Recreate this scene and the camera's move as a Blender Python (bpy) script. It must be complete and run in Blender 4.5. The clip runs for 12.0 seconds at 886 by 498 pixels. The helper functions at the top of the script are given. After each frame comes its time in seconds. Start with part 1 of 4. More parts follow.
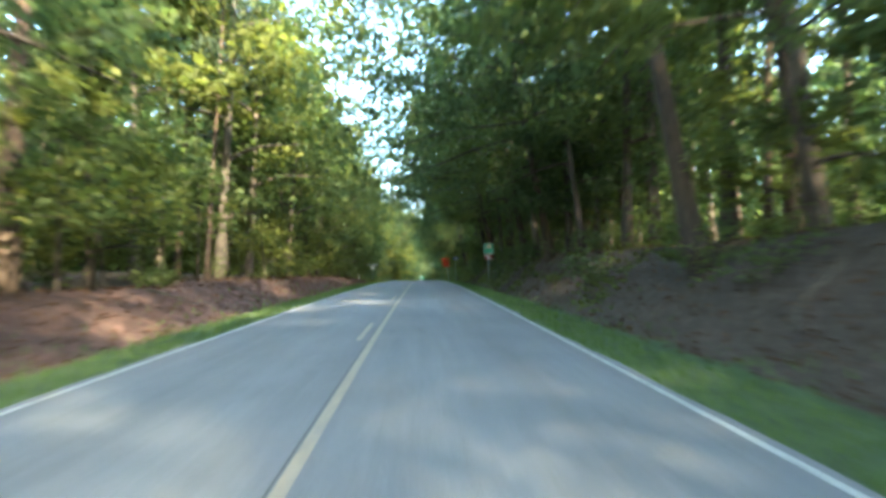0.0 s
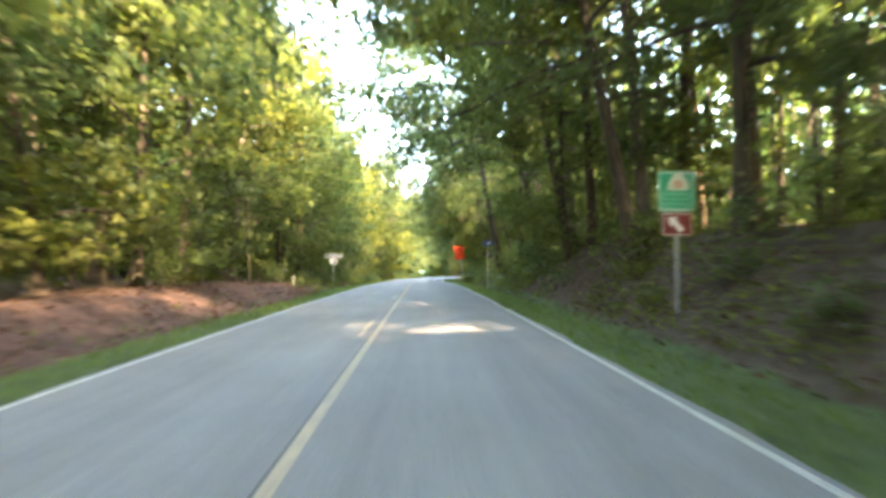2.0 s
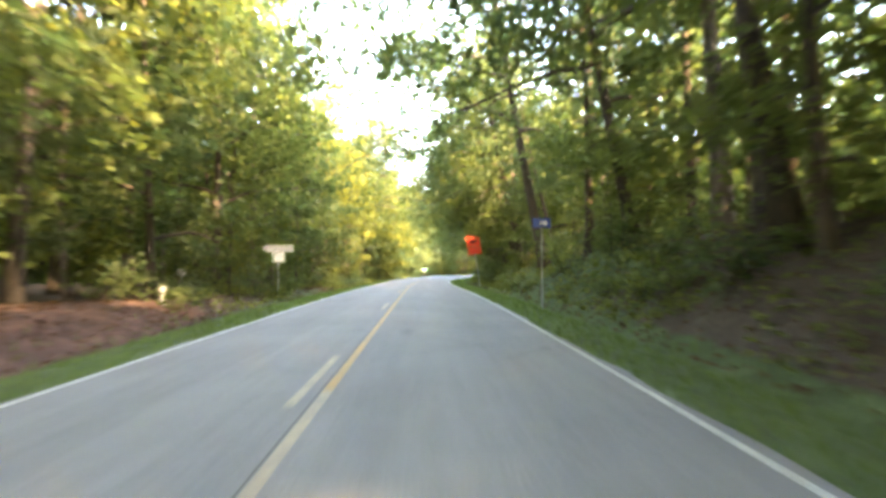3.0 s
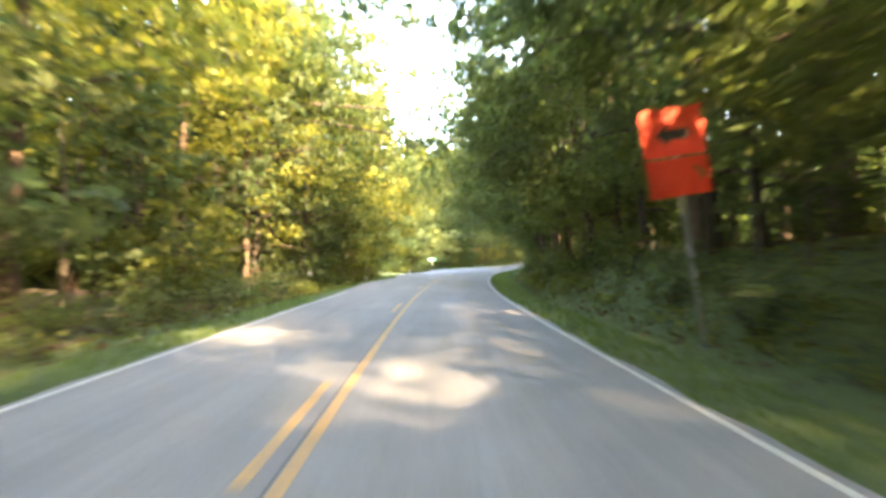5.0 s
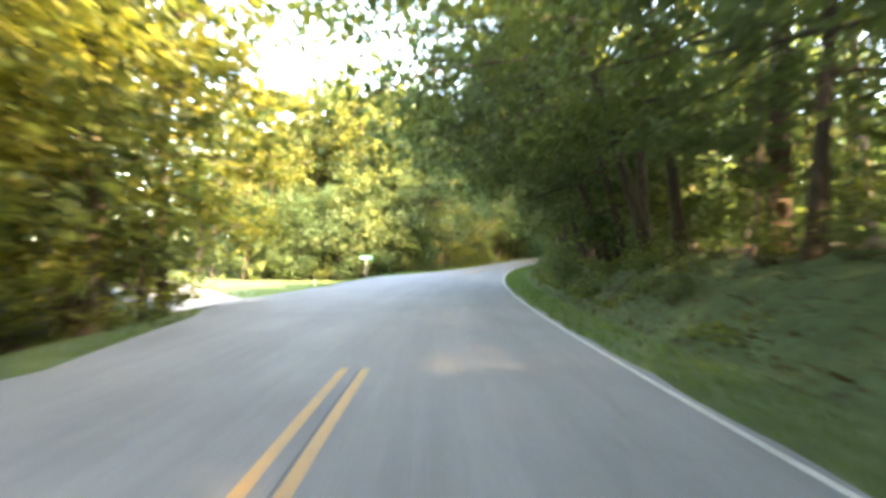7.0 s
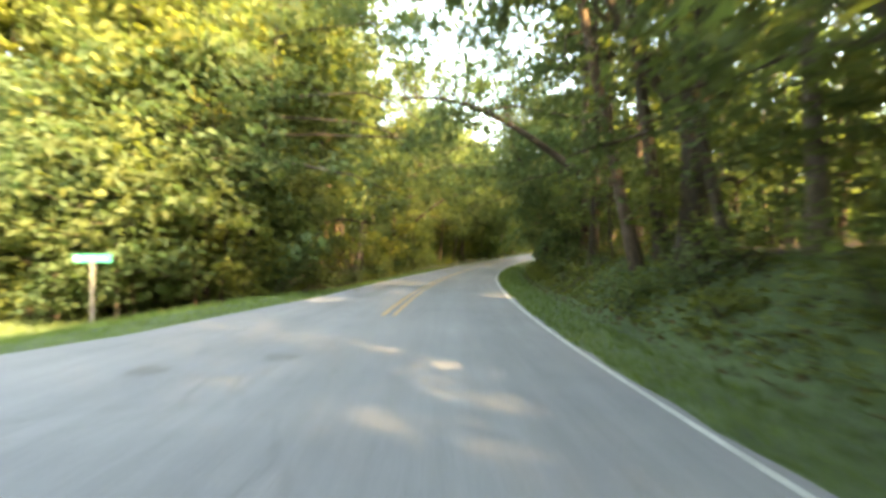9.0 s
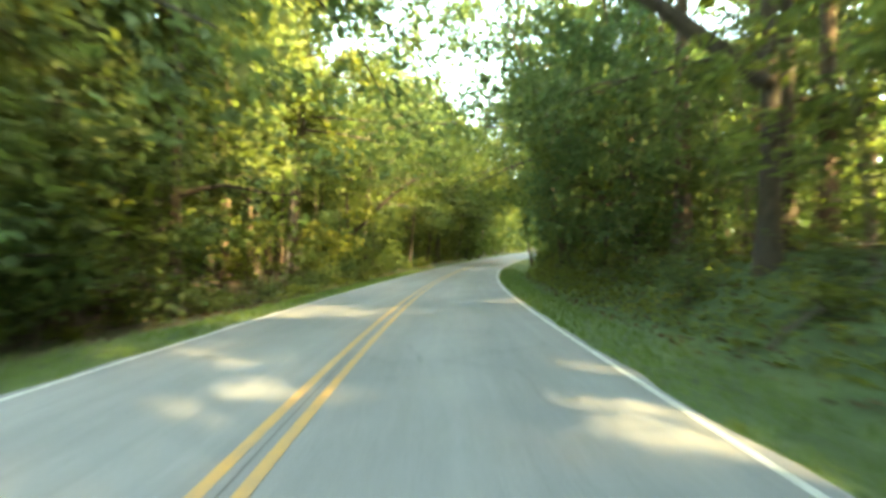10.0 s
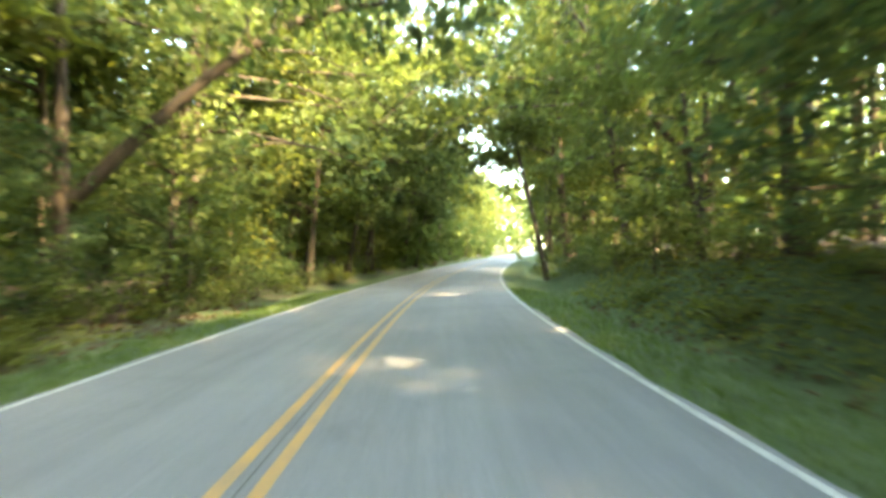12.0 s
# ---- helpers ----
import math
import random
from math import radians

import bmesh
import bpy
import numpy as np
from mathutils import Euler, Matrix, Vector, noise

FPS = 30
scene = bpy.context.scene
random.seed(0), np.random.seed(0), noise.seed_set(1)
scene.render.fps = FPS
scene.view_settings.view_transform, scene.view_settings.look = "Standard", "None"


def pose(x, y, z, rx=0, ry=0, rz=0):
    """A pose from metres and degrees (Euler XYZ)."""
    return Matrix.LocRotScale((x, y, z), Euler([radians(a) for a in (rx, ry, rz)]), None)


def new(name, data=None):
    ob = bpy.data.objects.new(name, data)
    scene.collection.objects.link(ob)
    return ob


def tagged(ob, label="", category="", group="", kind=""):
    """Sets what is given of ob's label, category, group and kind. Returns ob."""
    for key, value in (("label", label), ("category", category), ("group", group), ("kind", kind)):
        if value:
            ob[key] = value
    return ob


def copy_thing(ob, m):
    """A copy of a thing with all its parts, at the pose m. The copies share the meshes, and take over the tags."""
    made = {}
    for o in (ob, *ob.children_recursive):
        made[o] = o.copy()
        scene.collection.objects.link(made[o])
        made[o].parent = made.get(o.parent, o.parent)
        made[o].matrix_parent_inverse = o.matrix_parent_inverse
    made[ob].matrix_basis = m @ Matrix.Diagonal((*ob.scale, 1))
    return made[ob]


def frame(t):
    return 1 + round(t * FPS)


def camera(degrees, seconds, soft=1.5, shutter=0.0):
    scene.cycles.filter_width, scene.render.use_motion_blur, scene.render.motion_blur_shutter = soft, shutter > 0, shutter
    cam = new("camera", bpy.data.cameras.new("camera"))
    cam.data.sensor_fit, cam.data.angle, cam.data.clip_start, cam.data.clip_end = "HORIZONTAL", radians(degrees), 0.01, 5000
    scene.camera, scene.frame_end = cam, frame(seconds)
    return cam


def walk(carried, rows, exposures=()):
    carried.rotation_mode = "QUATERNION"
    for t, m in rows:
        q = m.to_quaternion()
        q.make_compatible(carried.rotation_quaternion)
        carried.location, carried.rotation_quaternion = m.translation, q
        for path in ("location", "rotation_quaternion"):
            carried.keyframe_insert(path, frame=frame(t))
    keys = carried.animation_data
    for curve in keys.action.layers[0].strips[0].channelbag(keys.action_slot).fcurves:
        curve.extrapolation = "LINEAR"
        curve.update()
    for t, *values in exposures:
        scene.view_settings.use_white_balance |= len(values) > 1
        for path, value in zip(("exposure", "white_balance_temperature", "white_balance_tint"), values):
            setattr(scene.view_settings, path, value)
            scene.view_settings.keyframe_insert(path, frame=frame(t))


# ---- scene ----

cam = camera(77.8, 12.0, soft=3.5, shutter=0.5)
PATH = [
    (0.0, 0.727, 0.002, 1.460, -2.37, 2.38, -0.08),
    (0.5, 0.754, 9.193, 1.600, -2.31, 2.10, 0.09),
    (1.0, 0.788, 18.332, 1.712, -2.28, 1.95, 0.21),
    (1.5, 0.826, 27.389, 1.797, -2.23, 1.83, 0.13),
    (2.0, 0.915, 36.227, 1.851, -2.27, 1.55, 0.06),
    (2.5, 1.028, 44.984, 1.874, -2.18, 1.29, 0.08),
    (3.0, 1.124, 53.689, 1.868, -1.95, 1.22, -0.07),
    (3.5, 1.152, 62.897, 1.832, -1.63, 1.09, -0.16),
    (4.0, 1.113, 72.618, 1.750, -1.32, 0.76, -0.11),
    (4.5, 1.020, 82.538, 1.603, -0.97, 0.31, -0.02),
    (5.0, 0.944, 92.368, 1.406, -1.24, 0.05, 0.10),
    (5.5, 0.982, 101.872, 1.197, -2.03, -0.12, 0.10),
    (6.0, 1.149, 111.159, 0.998, -3.25, -0.10, 0.18),
    (6.5, 1.517, 120.388, 0.823, -4.85, -0.05, 0.24),
    (7.0, 2.187, 129.652, 0.643, -6.91, -0.02, 0.21),
    (7.5, 3.208, 138.838, 0.461, -9.00, 0.09, 0.18),
    (8.0, 4.560, 147.901, 0.284, -11.07, 0.20, 0.17),
    (8.5, 6.200, 156.773, 0.121, -13.01, 0.29, 0.19),
    (9.0, 8.064, 165.389, -0.029, -14.49, 0.30, 0.16),
    (9.5, 10.098, 173.737, -0.159, -15.77, 0.34, 0.10),
    (10.0, 12.303, 181.811, -0.248, -17.50, 0.42, -0.25),
    (10.5, 14.704, 189.555, -0.316, -19.34, 0.67, -0.26),
    (11.0, 17.244, 197.054, -0.385, -20.90, 0.72, -0.21),
    (11.5, 19.759, 204.245, -0.449, -22.00, 0.84, -0.21),
    (12.0, 22.403, 211.402, -0.491, -23.24, 1.10, -0.60),
]
EXPOSURE = [(0.0, 4.1, 6000, -4), (1.0, 4.75, 6800, 3), (1.5, 5.1, 7200, 7), (2.0, 5.3, 7600, 10), (2.5, 5.2, 7300, 8), (3.0, 5.45, 8500, 15), (5.0, 5.0, 8300, 15), (5.5, 5.0, 7700, 10), (6.0, 5.05, 7700, 13), (6.5, 4.95, 8800, 15), (7.0, 4.9, 8500, 13), (8.0, 4.5, 9400, 10), (9.0, 4.4, 10400, 7), (9.5, 4.5, 12400, 1), (10.0, 4.7, 10300, -11), (10.5, 4.8, 10500, -8), (11.0, 4.9, 10900, -1), (11.5, 4.95, 9900, -1), (12.0, 5.0, 8700, -1)]
walk(cam, [(t, pose(x, y, z, 90 + pitch, 0, yaw) @ pose(0, 0, 0, 0, 0, roll)) for t, x, y, z, yaw, pitch, roll in PATH], EXPOSURE)

# ---------------------------------------------------------------- light
SUN_AZ = 150.0    # degrees clockwise from +y
SUN_EL = 36.5
world = bpy.data.worlds.new("sky_world")
scene.world = world
world.use_nodes = True
wn = world.node_tree
sky = wn.nodes.new("ShaderNodeTexSky")
sky.sky_type = 'NISHITA'
sky.sun_disc = False
sky.sun_elevation = radians(SUN_EL)
sky.sun_rotation = radians(SUN_AZ)
sky.dust_density = 1.3
wn.links.new(sky.outputs[0], wn.nodes["Background"].inputs[0])
wn.nodes["Background"].inputs[1].default_value = 0.15
sun_data = bpy.data.lights.new("sun", 'SUN')
sun_data.energy = 2.1
sun_data.angle = radians(1.5)
sun_data.color = (1.0, 0.80, 0.54)
sun = new("sun", sun_data)
ce = math.cos(radians(SUN_EL))
sun_dir = Vector((math.sin(radians(SUN_AZ)) * ce, math.cos(radians(SUN_AZ)) * ce, math.sin(radians(SUN_EL))))
sun.rotation_euler = sun_dir.to_track_quat("Z", "Y").to_euler()
sun.location = (40, -20, 60)


# ---------------------------------------------------------------- materials
def material(name):
    m = bpy.data.materials.new(name)
    m.use_nodes = True
    nt = m.node_tree
    return m, nt, nt.nodes["Principled BSDF"]


def node(nt, kind, **vals):
    n = nt.nodes.new(kind)
    for k, v in vals.items():
        n.inputs[k.replace("_", " ")].default_value = v
    return n


def ramp(nt, src, stops):
    r = nt.nodes.new("ShaderNodeValToRGB")
    while len(r.color_ramp.elements) < len(stops):
        r.color_ramp.elements.new(0.5)
    for e, (p, c) in zip(r.color_ramp.elements, stops):
        e.position = p
        e.color = (*c, 1)
    nt.links.new(src, r.inputs[0])
    return r.outputs[0]


def coords(nt):
    return nt.nodes.new("ShaderNodeNewGeometry").outputs["Position"]


def grain(nt, vec, scale, detail=4.0, rough=0.6):
    n = node(nt, "ShaderNodeTexNoise", Scale=scale, Detail=detail, Roughness=rough)
    nt.links.new(vec, n.inputs["Vector"])
    return n.outputs["Fac"]


def mixed(nt, fac, a, b, mode='MIX'):
    n = nt.nodes.new("ShaderNodeMix")
    n.data_type = 'RGBA'
    n.blend_type = mode
    for sock, val in ((n.inputs[0], fac), (n.inputs[6], a), (n.inputs[7], b)):
        if isinstance(val, (int, float)):
            sock.default_value = val
        elif isinstance(val, tuple):
            sock.default_value = (*val, 1)
        else:
            nt.links.new(val, sock)
    return n.outputs[2]


def relief(nt, b, height, strength=0.3, dist=0.02):
    n = node(nt, "ShaderNodeBump", Strength=strength, Distance=dist)
    nt.links.new(height, n.inputs["Height"])
    nt.links.new(n.outputs[0], b.inputs["Normal"])


def maths(nt, op, a, b):
    n = nt.nodes.new("ShaderNodeMath")
    n.operation = op
    for sock, val in zip(n.inputs, (a, b)):
        if isinstance(val, (int, float)):
            sock.default_value = val
        else:
            nt.links.new(val, sock)
    return n.outputs[0]


def node_color(nt, vec, scale):
    n = node(nt, "ShaderNodeTexNoise", Scale=scale, Detail=4.0)
    nt.links.new(vec, n.inputs["Vector"])
    return n.outputs["Color"]


def asphalt_material():
    m, nt, b = material("worn_asphalt")
    p = coords(nt)
    base = ramp(nt, grain(nt, p, 0.35, 5), [(0.3, (0.205, 0.209, 0.216)), (0.7, (0.268, 0.270, 0.275))])
    fine = ramp(nt, grain(nt, p, 55, 3, 0.7), [(0.3, (0.62, 0.62, 0.62)), (0.75, (1.25, 1.25, 1.25))])
    col = mixed(nt, 1.0, base, fine, 'MULTIPLY')
    at = nt.nodes.new("ShaderNodeAttribute")
    at.attribute_name = "lateral"
    d = maths(nt, 'ABSOLUTE', at.outputs["Fac"], 0)
    # wheel tracks are polished a little paler, the lane middle a little darker
    w = maths(nt, 'SINE', maths(nt, 'MULTIPLY', d, 3.7), 0)
    track = maths(nt, 'MULTIPLY', maths(nt, 'ADD', w, 1.0), 0.09)
    col = mixed(nt, track, col, (0.10, 0.10, 0.105))
    patch = ramp(nt, grain(nt, p, 0.9, 6, 0.7), [(0.62, (0, 0, 0)), (0.72, (1, 1, 1))])
    col = mixed(nt, maths(nt, 'MULTIPLY', patch, 0.35), col, (0.09, 0.09, 0.095))
    al = nt.nodes.new("ShaderNodeAttribute")
    al.attribute_name = "along"
    cv = nt.nodes.new("ShaderNodeCombineXYZ")
    nt.links.new(maths(nt, 'MULTIPLY', at.outputs["Fac"], 2.2), cv.inputs[0])
    nt.links.new(maths(nt, 'MULTIPLY', al.outputs["Fac"], 0.10), cv.inputs[1])
    streak = ramp(nt, grain(nt, cv.outputs[0], 1.6, 6, 0.65), [(0.36, (0.90, 0.90, 0.90)), (0.66, (1.05, 1.05, 1.05))])
    col = mixed(nt, 1.0, col, streak, 'MULTIPLY')
    vo = nt.nodes.new("ShaderNodeTexVoronoi")
    vo.feature = 'DISTANCE_TO_EDGE'
    vo.inputs["Scale"].default_value = 0.42
    warp = mixed(nt, 0.35, p, node_color(nt, p, 0.8), 'ADD')
    nt.links.new(warp, vo.inputs["Vector"])
    crack = ramp(nt, vo.outputs["Distance"], [(0.004, (1, 1, 1)), (0.012, (0, 0, 0))])
    some = ramp(nt, grain(nt, p, 0.12, 3), [(0.52, (0, 0, 0)), (0.60, (1, 1, 1))])
    col = mixed(nt, maths(nt, 'MULTIPLY', maths(nt, 'MULTIPLY', crack, some), 0.28), col, (0.05, 0.05, 0.053))
    nt.links.new(col, b.inputs["Base Color"])
    b.inputs["Roughness"].default_value = 0.72
    relief(nt, b, grain(nt, p, 120, 2), 0.35, 0.01)
    return m


def paint_material(name, color, worn):
    m, nt, b = material(name)
    p = coords(nt)
    wear = ramp(nt, grain(nt, p, 9, 6, 0.75), [(0.40, (0, 0, 0)), (0.66, (1, 1, 1))])
    fine = grain(nt, p, 60, 3)
    col = mixed(nt, maths(nt, 'MULTIPLY', wear, worn), color, (0.16, 0.16, 0.16))
    col = mixed(nt, maths(nt, 'MULTIPLY', fine, 0.3), col, (0.2, 0.19, 0.17))
    nt.links.new(col, b.inputs["Base Color"])
    b.inputs["Roughness"].default_value = 0.6
    relief(nt, b, fine, 0.2, 0.005)
    return m


def ground_material():
    """Grass verge, red clay banks and brown leaf litter, told apart by the way from the road."""
    m, nt, b = material("verge_and_forest_floor")
    p = coords(nt)
    at = nt.nodes.new("ShaderNodeAttribute")
    at.attribute_name = "lateral"
    clay_at = nt.nodes.new("ShaderNodeAttribute")
    clay_at.attribute_name = "clay"
    green_at = nt.nodes.new("ShaderNodeAttribute")
    green_at.attribute_name = "green"
    grass = ramp(nt, grain(nt, p, 1.7, 6, 0.7), [(0.3, (0.052, 0.078, 0.032)), (0.55, (0.098, 0.150, 0.058)), (0.8, (0.17, 0.215, 0.095))])
    litter = ramp(nt, grain(nt, p, 4.5, 8, 0.75), [(0.28, (0.042, 0.032, 0.024)), (0.5, (0.105, 0.078, 0.058)), (0.75, (0.21, 0.155, 0.115))])
    clay = ramp(nt, grain(nt, p, 2.2, 8, 0.75), [(0.3, (0.055, 0.033, 0.027)), (0.52, (0.125, 0.068, 0.055)), (0.80, (0.38, 0.20, 0.15))])
    n1 = grain(nt, p, 0.8, 5, 0.7)
    n2 = grain(nt, p, 1.1, 6, 0.7)
    earth = mixed(nt, ramp(nt, maths(nt, 'ADD', clay_at.outputs["Fac"], maths(nt, 'MULTIPLY', maths(nt, 'SUBTRACT', n1, 0.5), 0.9)),
                           [(0.42, (0, 0, 0)), (0.58, (1, 1, 1))]), litter, clay)
    col = mixed(nt, ramp(nt, maths(nt, 'ADD', green_at.outputs["Fac"], maths(nt, 'MULTIPLY', maths(nt, 'SUBTRACT', n2, 0.5), 0.8)),
                         [(0.42, (0, 0, 0)), (0.56, (1, 1, 1))]), earth, grass)
    nt.links.new(col, b.inputs["Base Color"])
    b.inputs["Roughness"].default_value = 0.95
    relief(nt, b, grain(nt, p, 14, 6, 0.7), 0.8, 0.12)
    return m


def bark_material(name, dark, light):
    m, nt, b = material(name)
    p = nt.nodes.new("ShaderNodeTexCoord").outputs["Object"]
    mp = nt.nodes.new("ShaderNodeMapping")
    mp.inputs["Scale"].default_value = (7, 7, 1.3)
    nt.links.new(p, mp.inputs[0])
    f = grain(nt, mp.outputs[0], 2.2, 7, 0.7)
    col = ramp(nt, f, [(0.32, dark), (0.68, light)])
    big = ramp(nt, grain(nt, coords(nt), 0.7, 4), [(0.35, (0.7, 0.7, 0.7)), (0.7, (1.15, 1.12, 1.05))])
    nt.links.new(mixed(nt, 1.0, col, big, 'MULTIPLY'), b.inputs["Base Color"])
    b.inputs["Roughness"].default_value = 0.9
    relief(nt, b, f, 0.9, 0.06)
    return m


def leaf_material(name, dark, light, glow):
    """Leaves: each one a little different, letting light through."""
    m, nt, b = material(name)
    g = nt.nodes.new("ShaderNodeNewGeometry")
    info = nt.nodes.new("ShaderNodeObjectInfo")
    r = maths(nt, 'ADD', maths(nt, 'MULTIPLY', g.outputs["Random Per Island"], 0.65), maths(nt, 'MULTIPLY', info.outputs["Random"], 0.35))
    col = ramp(nt, r, [(0.08, dark), (0.92, light)])
    nt.links.new(col, b.inputs["Base Color"])
    b.inputs["Roughness"].default_value = 0.65
    b.inputs["Specular IOR Level"].default_value = 0.2
    tr = nt.nodes.new("ShaderNodeBsdfTranslucent")
    nt.links.new(mixed(nt, 1.0, col, glow, 'MULTIPLY'), tr.inputs[0])
    mx = nt.nodes.new("ShaderNodeMixShader")
    mx.inputs[0].default_value = 0.54
    nt.links.new(b.outputs[0], mx.inputs[1])
    nt.links.new(tr.outputs[0], mx.inputs[2])
    nt.links.new(mx.outputs[0], nt.nodes["Material Output"].inputs[0])
    return m


def plain_material(name, color, rough=0.5, metal=0.0, scale=20.0):
    m, nt, b = material(name)
    f = grain(nt, nt.nodes.new("ShaderNodeTexCoord").outputs["Object"], scale, 5)
    nt.links.new(ramp(nt, f, [(0.3, tuple(c * 0.82 for c in color)), (0.7, tuple(min(1, c * 1.08) for c in color))]), b.inputs["Base Color"])
    b.inputs["Roughness"].default_value = rough
    b.inputs["Metallic"].default_value = metal
    return m


ASPHALT = asphalt_material()
YELLOW = paint_material("yellow_road_paint", (0.58, 0.31, 0.07), 0.75)
YELLOW_WORN = paint_material("faded_yellow_road_paint", (0.52, 0.40, 0.26), 0.85)
WHITE = paint_material("white_road_paint", (0.72, 0.72, 0.69), 0.85)
TAR = paint_material("dark_joint_tar", (0.035, 0.035, 0.038), 0.5)
GROUND = ground_material()
BARK_DARK = bark_material("dark_bark", (0.035, 0.027, 0.02), (0.13, 0.10, 0.075))
BARK_PALE = bark_material("pale_bark", (0.075, 0.06, 0.047), (0.25, 0.205, 0.165))
BARK_PINE = bark_material("pine_bark", (0.055, 0.038, 0.029), (0.21, 0.145, 0.105))
LEAF_MID = leaf_material("broad_leaf", (0.090, 0.124, 0.050), (0.185, 0.220, 0.085), (1.38, 1.45, 0.85))
LEAF_DEEP = leaf_material("deep_green_leaf", (0.088, 0.124, 0.060), (0.155, 0.195, 0.092), (1.3, 1.4, 0.95))
LEAF_LIGHT = leaf_material("light_green_leaf", (0.110, 0.130, 0.042), (0.225, 0.240, 0.075), (1.35, 1.4, 0.75))
LEAF_SHRUB = leaf_material("shrub_leaf", (0.068, 0.120, 0.064), (0.130, 0.188, 0.094), (1.3, 1.4, 0.95))
# yellow-green with the warmth of sunlit foliage put into the leaf colour
LEAF_GOLD = leaf_material("sunlit_yellow_leaf", (0.150, 0.165, 0.042), (0.31, 0.315, 0.092), (1.4, 1.38, 0.7))
LEAF_PINE = leaf_material("pine_needle", (0.045, 0.068, 0.040), (0.098, 0.125, 0.072), (1.2, 1.25, 0.9))
LEAF_GRASS = leaf_material("grass_blade", (0.080, 0.135, 0.042), (0.19, 0.255, 0.095), (1.2, 1.3, 0.7))
STEEL = plain_material("galvanised_steel", (0.44, 0.45, 0.45), 0.5, 0.35)
SIGN_GREEN = plain_material("green_sign_sheeting", (0.02, 0.30, 0.17), 0.35)
SIGN_BROWN = plain_material("brown_red_sign_sheeting", (0.22, 0.035, 0.03), 0.35)
SIGN_WHITE = plain_material("white_sign_sheeting", (0.78, 0.78, 0.76), 0.4)
SIGN_PALE = plain_material("sun_bleached_print", (0.56, 0.58, 0.46), 0.45)
SIGN_SALMON = plain_material("faded_pink_print", (0.55, 0.30, 0.22), 0.45)
SIGN_MINT = plain_material("light_green_sheeting", (0.10, 0.42, 0.26), 0.4)
SIGN_ORANGE = plain_material("orange_sign_sheeting", (0.95, 0.075, 0.035), 0.4)
SIGN_BLUE = plain_material("blue_sign_sheeting", (0.03, 0.08, 0.32), 0.35)
SIGN_BLACK = plain_material("black_print", (0.015, 0.015, 0.017), 0.5)


# ---------------------------------------------------------------- the road's line
# stations: way along the road, heading to the right of +y, slope up, fall to the right (degrees)
ALIGN = np.array([
    (-130, -0.4, 1.3, -0.7),
    (-20, -0.38, 1.32, -0.74),
    (10, 0.00, 0.77, -0.60),
    (30, 0.29, 0.39, -0.68),
    (50, 0.27, -0.05, -0.31),
    (70, 0.03, -0.54, -0.47),
    (85, -0.31, -1.10, -0.33),
    (100, 0.47, -1.25, -0.28),
    (115, 2.33, -1.05, 0.78),
    (130, 5.32, -1.13, 0.92),
    (145, 8.39, -1.09, 0.81),
    (160, 11.44, -0.95, 0.89),
    (175, 14.15, -0.76, 1.53),
    (190, 17.52, -0.55, 0.01),
    (205, 20.00, -0.47, -0.35),
    (225, 23.65, 0.23, -0.23),
    (250, 29.04, 0.87, -0.04),
    (290, 34.35, 1.44, -0.04),
    (340, 40.0, 1.5, 0.0),
    (430, 46.0, 1.0, 0.0)])
S0, S1, STEP = -120.0, 420.0, 0.5


def glide(x, xp, fp):
    """A smooth curve through the stations."""
    slope = np.gradient(fp, xp)
    i = np.clip(np.searchsorted(xp, x) - 1, 0, len(xp) - 2)
    w = xp[i + 1] - xp[i]
    u = np.clip((x - xp[i]) / w, 0, 1)
    return ((2 * u ** 3 - 3 * u ** 2 + 1) * fp[i] + (u ** 3 - 2 * u ** 2 + u) * w * slope[i]
            + (3 * u ** 2 - 2 * u ** 3) * fp[i + 1] + (u ** 3 - u ** 2) * w * slope[i + 1])


_s = np.arange(S0, S1 + STEP / 2, STEP)
_h = np.radians(glide(_s, ALIGN[:, 0], ALIGN[:, 1]))
_g = np.tan(np.radians(glide(_s, ALIGN[:, 0], ALIGN[:, 2])))
_c = np.tan(np.radians(glide(_s, ALIGN[:, 0], ALIGN[:, 3])))
_x = np.concatenate([[0], np.cumsum(np.sin((_h[1:] + _h[:-1]) / 2) * STEP)])
_y = np.concatenate([[0], np.cumsum(np.cos((_h[1:] + _h[:-1]) / 2) * STEP)])
_z = np.concatenate([[0], np.cumsum((_g[1:] + _g[:-1]) / 2 * STEP)])
_i0 = int(round(-S0 / STEP))
_x, _y, _z = _x - _x[_i0], _y - _y[_i0], _z - _z[_i0]
HALF = 3.41       # centre to white edge line
EDGE = 3.53       # centre to the asphalt's edge


def smooth(a, b, x):
    t = np.clip((np.asarray(x, float) - a) / (b - a), 0, 1)
    return t * t * (3 - 2 * t)


def road_point(s, d):
    """World x, y of the place s along and d to the right of the centre line."""
    x, y, h = np.interp(s, _s, _x), np.interp(s, _s, _y), np.interp(s, _s, _h)
    return x + d * np.cos(h), y - d * np.sin(h)


def heading(s):
    return float(np.degrees(np.interp(s, _s, _h)))


def road_z(s, d):
    return np.interp(s, _s, _z) - np.interp(s, _s, _c) * d


def ripple(x, y):
    return (np.sin(x * 0.61 + 1.3 * np.sin(y * 0.23)) + np.sin(y * 0.47 + 1.7 * np.sin(x * 0.31) + 2)) * 0.5


def side_left(s):
    """The far-left edge of the asphalt at the junction, where an oblique side road leaves."""
    return np.interp(s, [134, 138, 143, 150, 153, 158, 168, 192], [-3.6, -4.4, -5.3, -7.6, -11, -17, -28, -54])


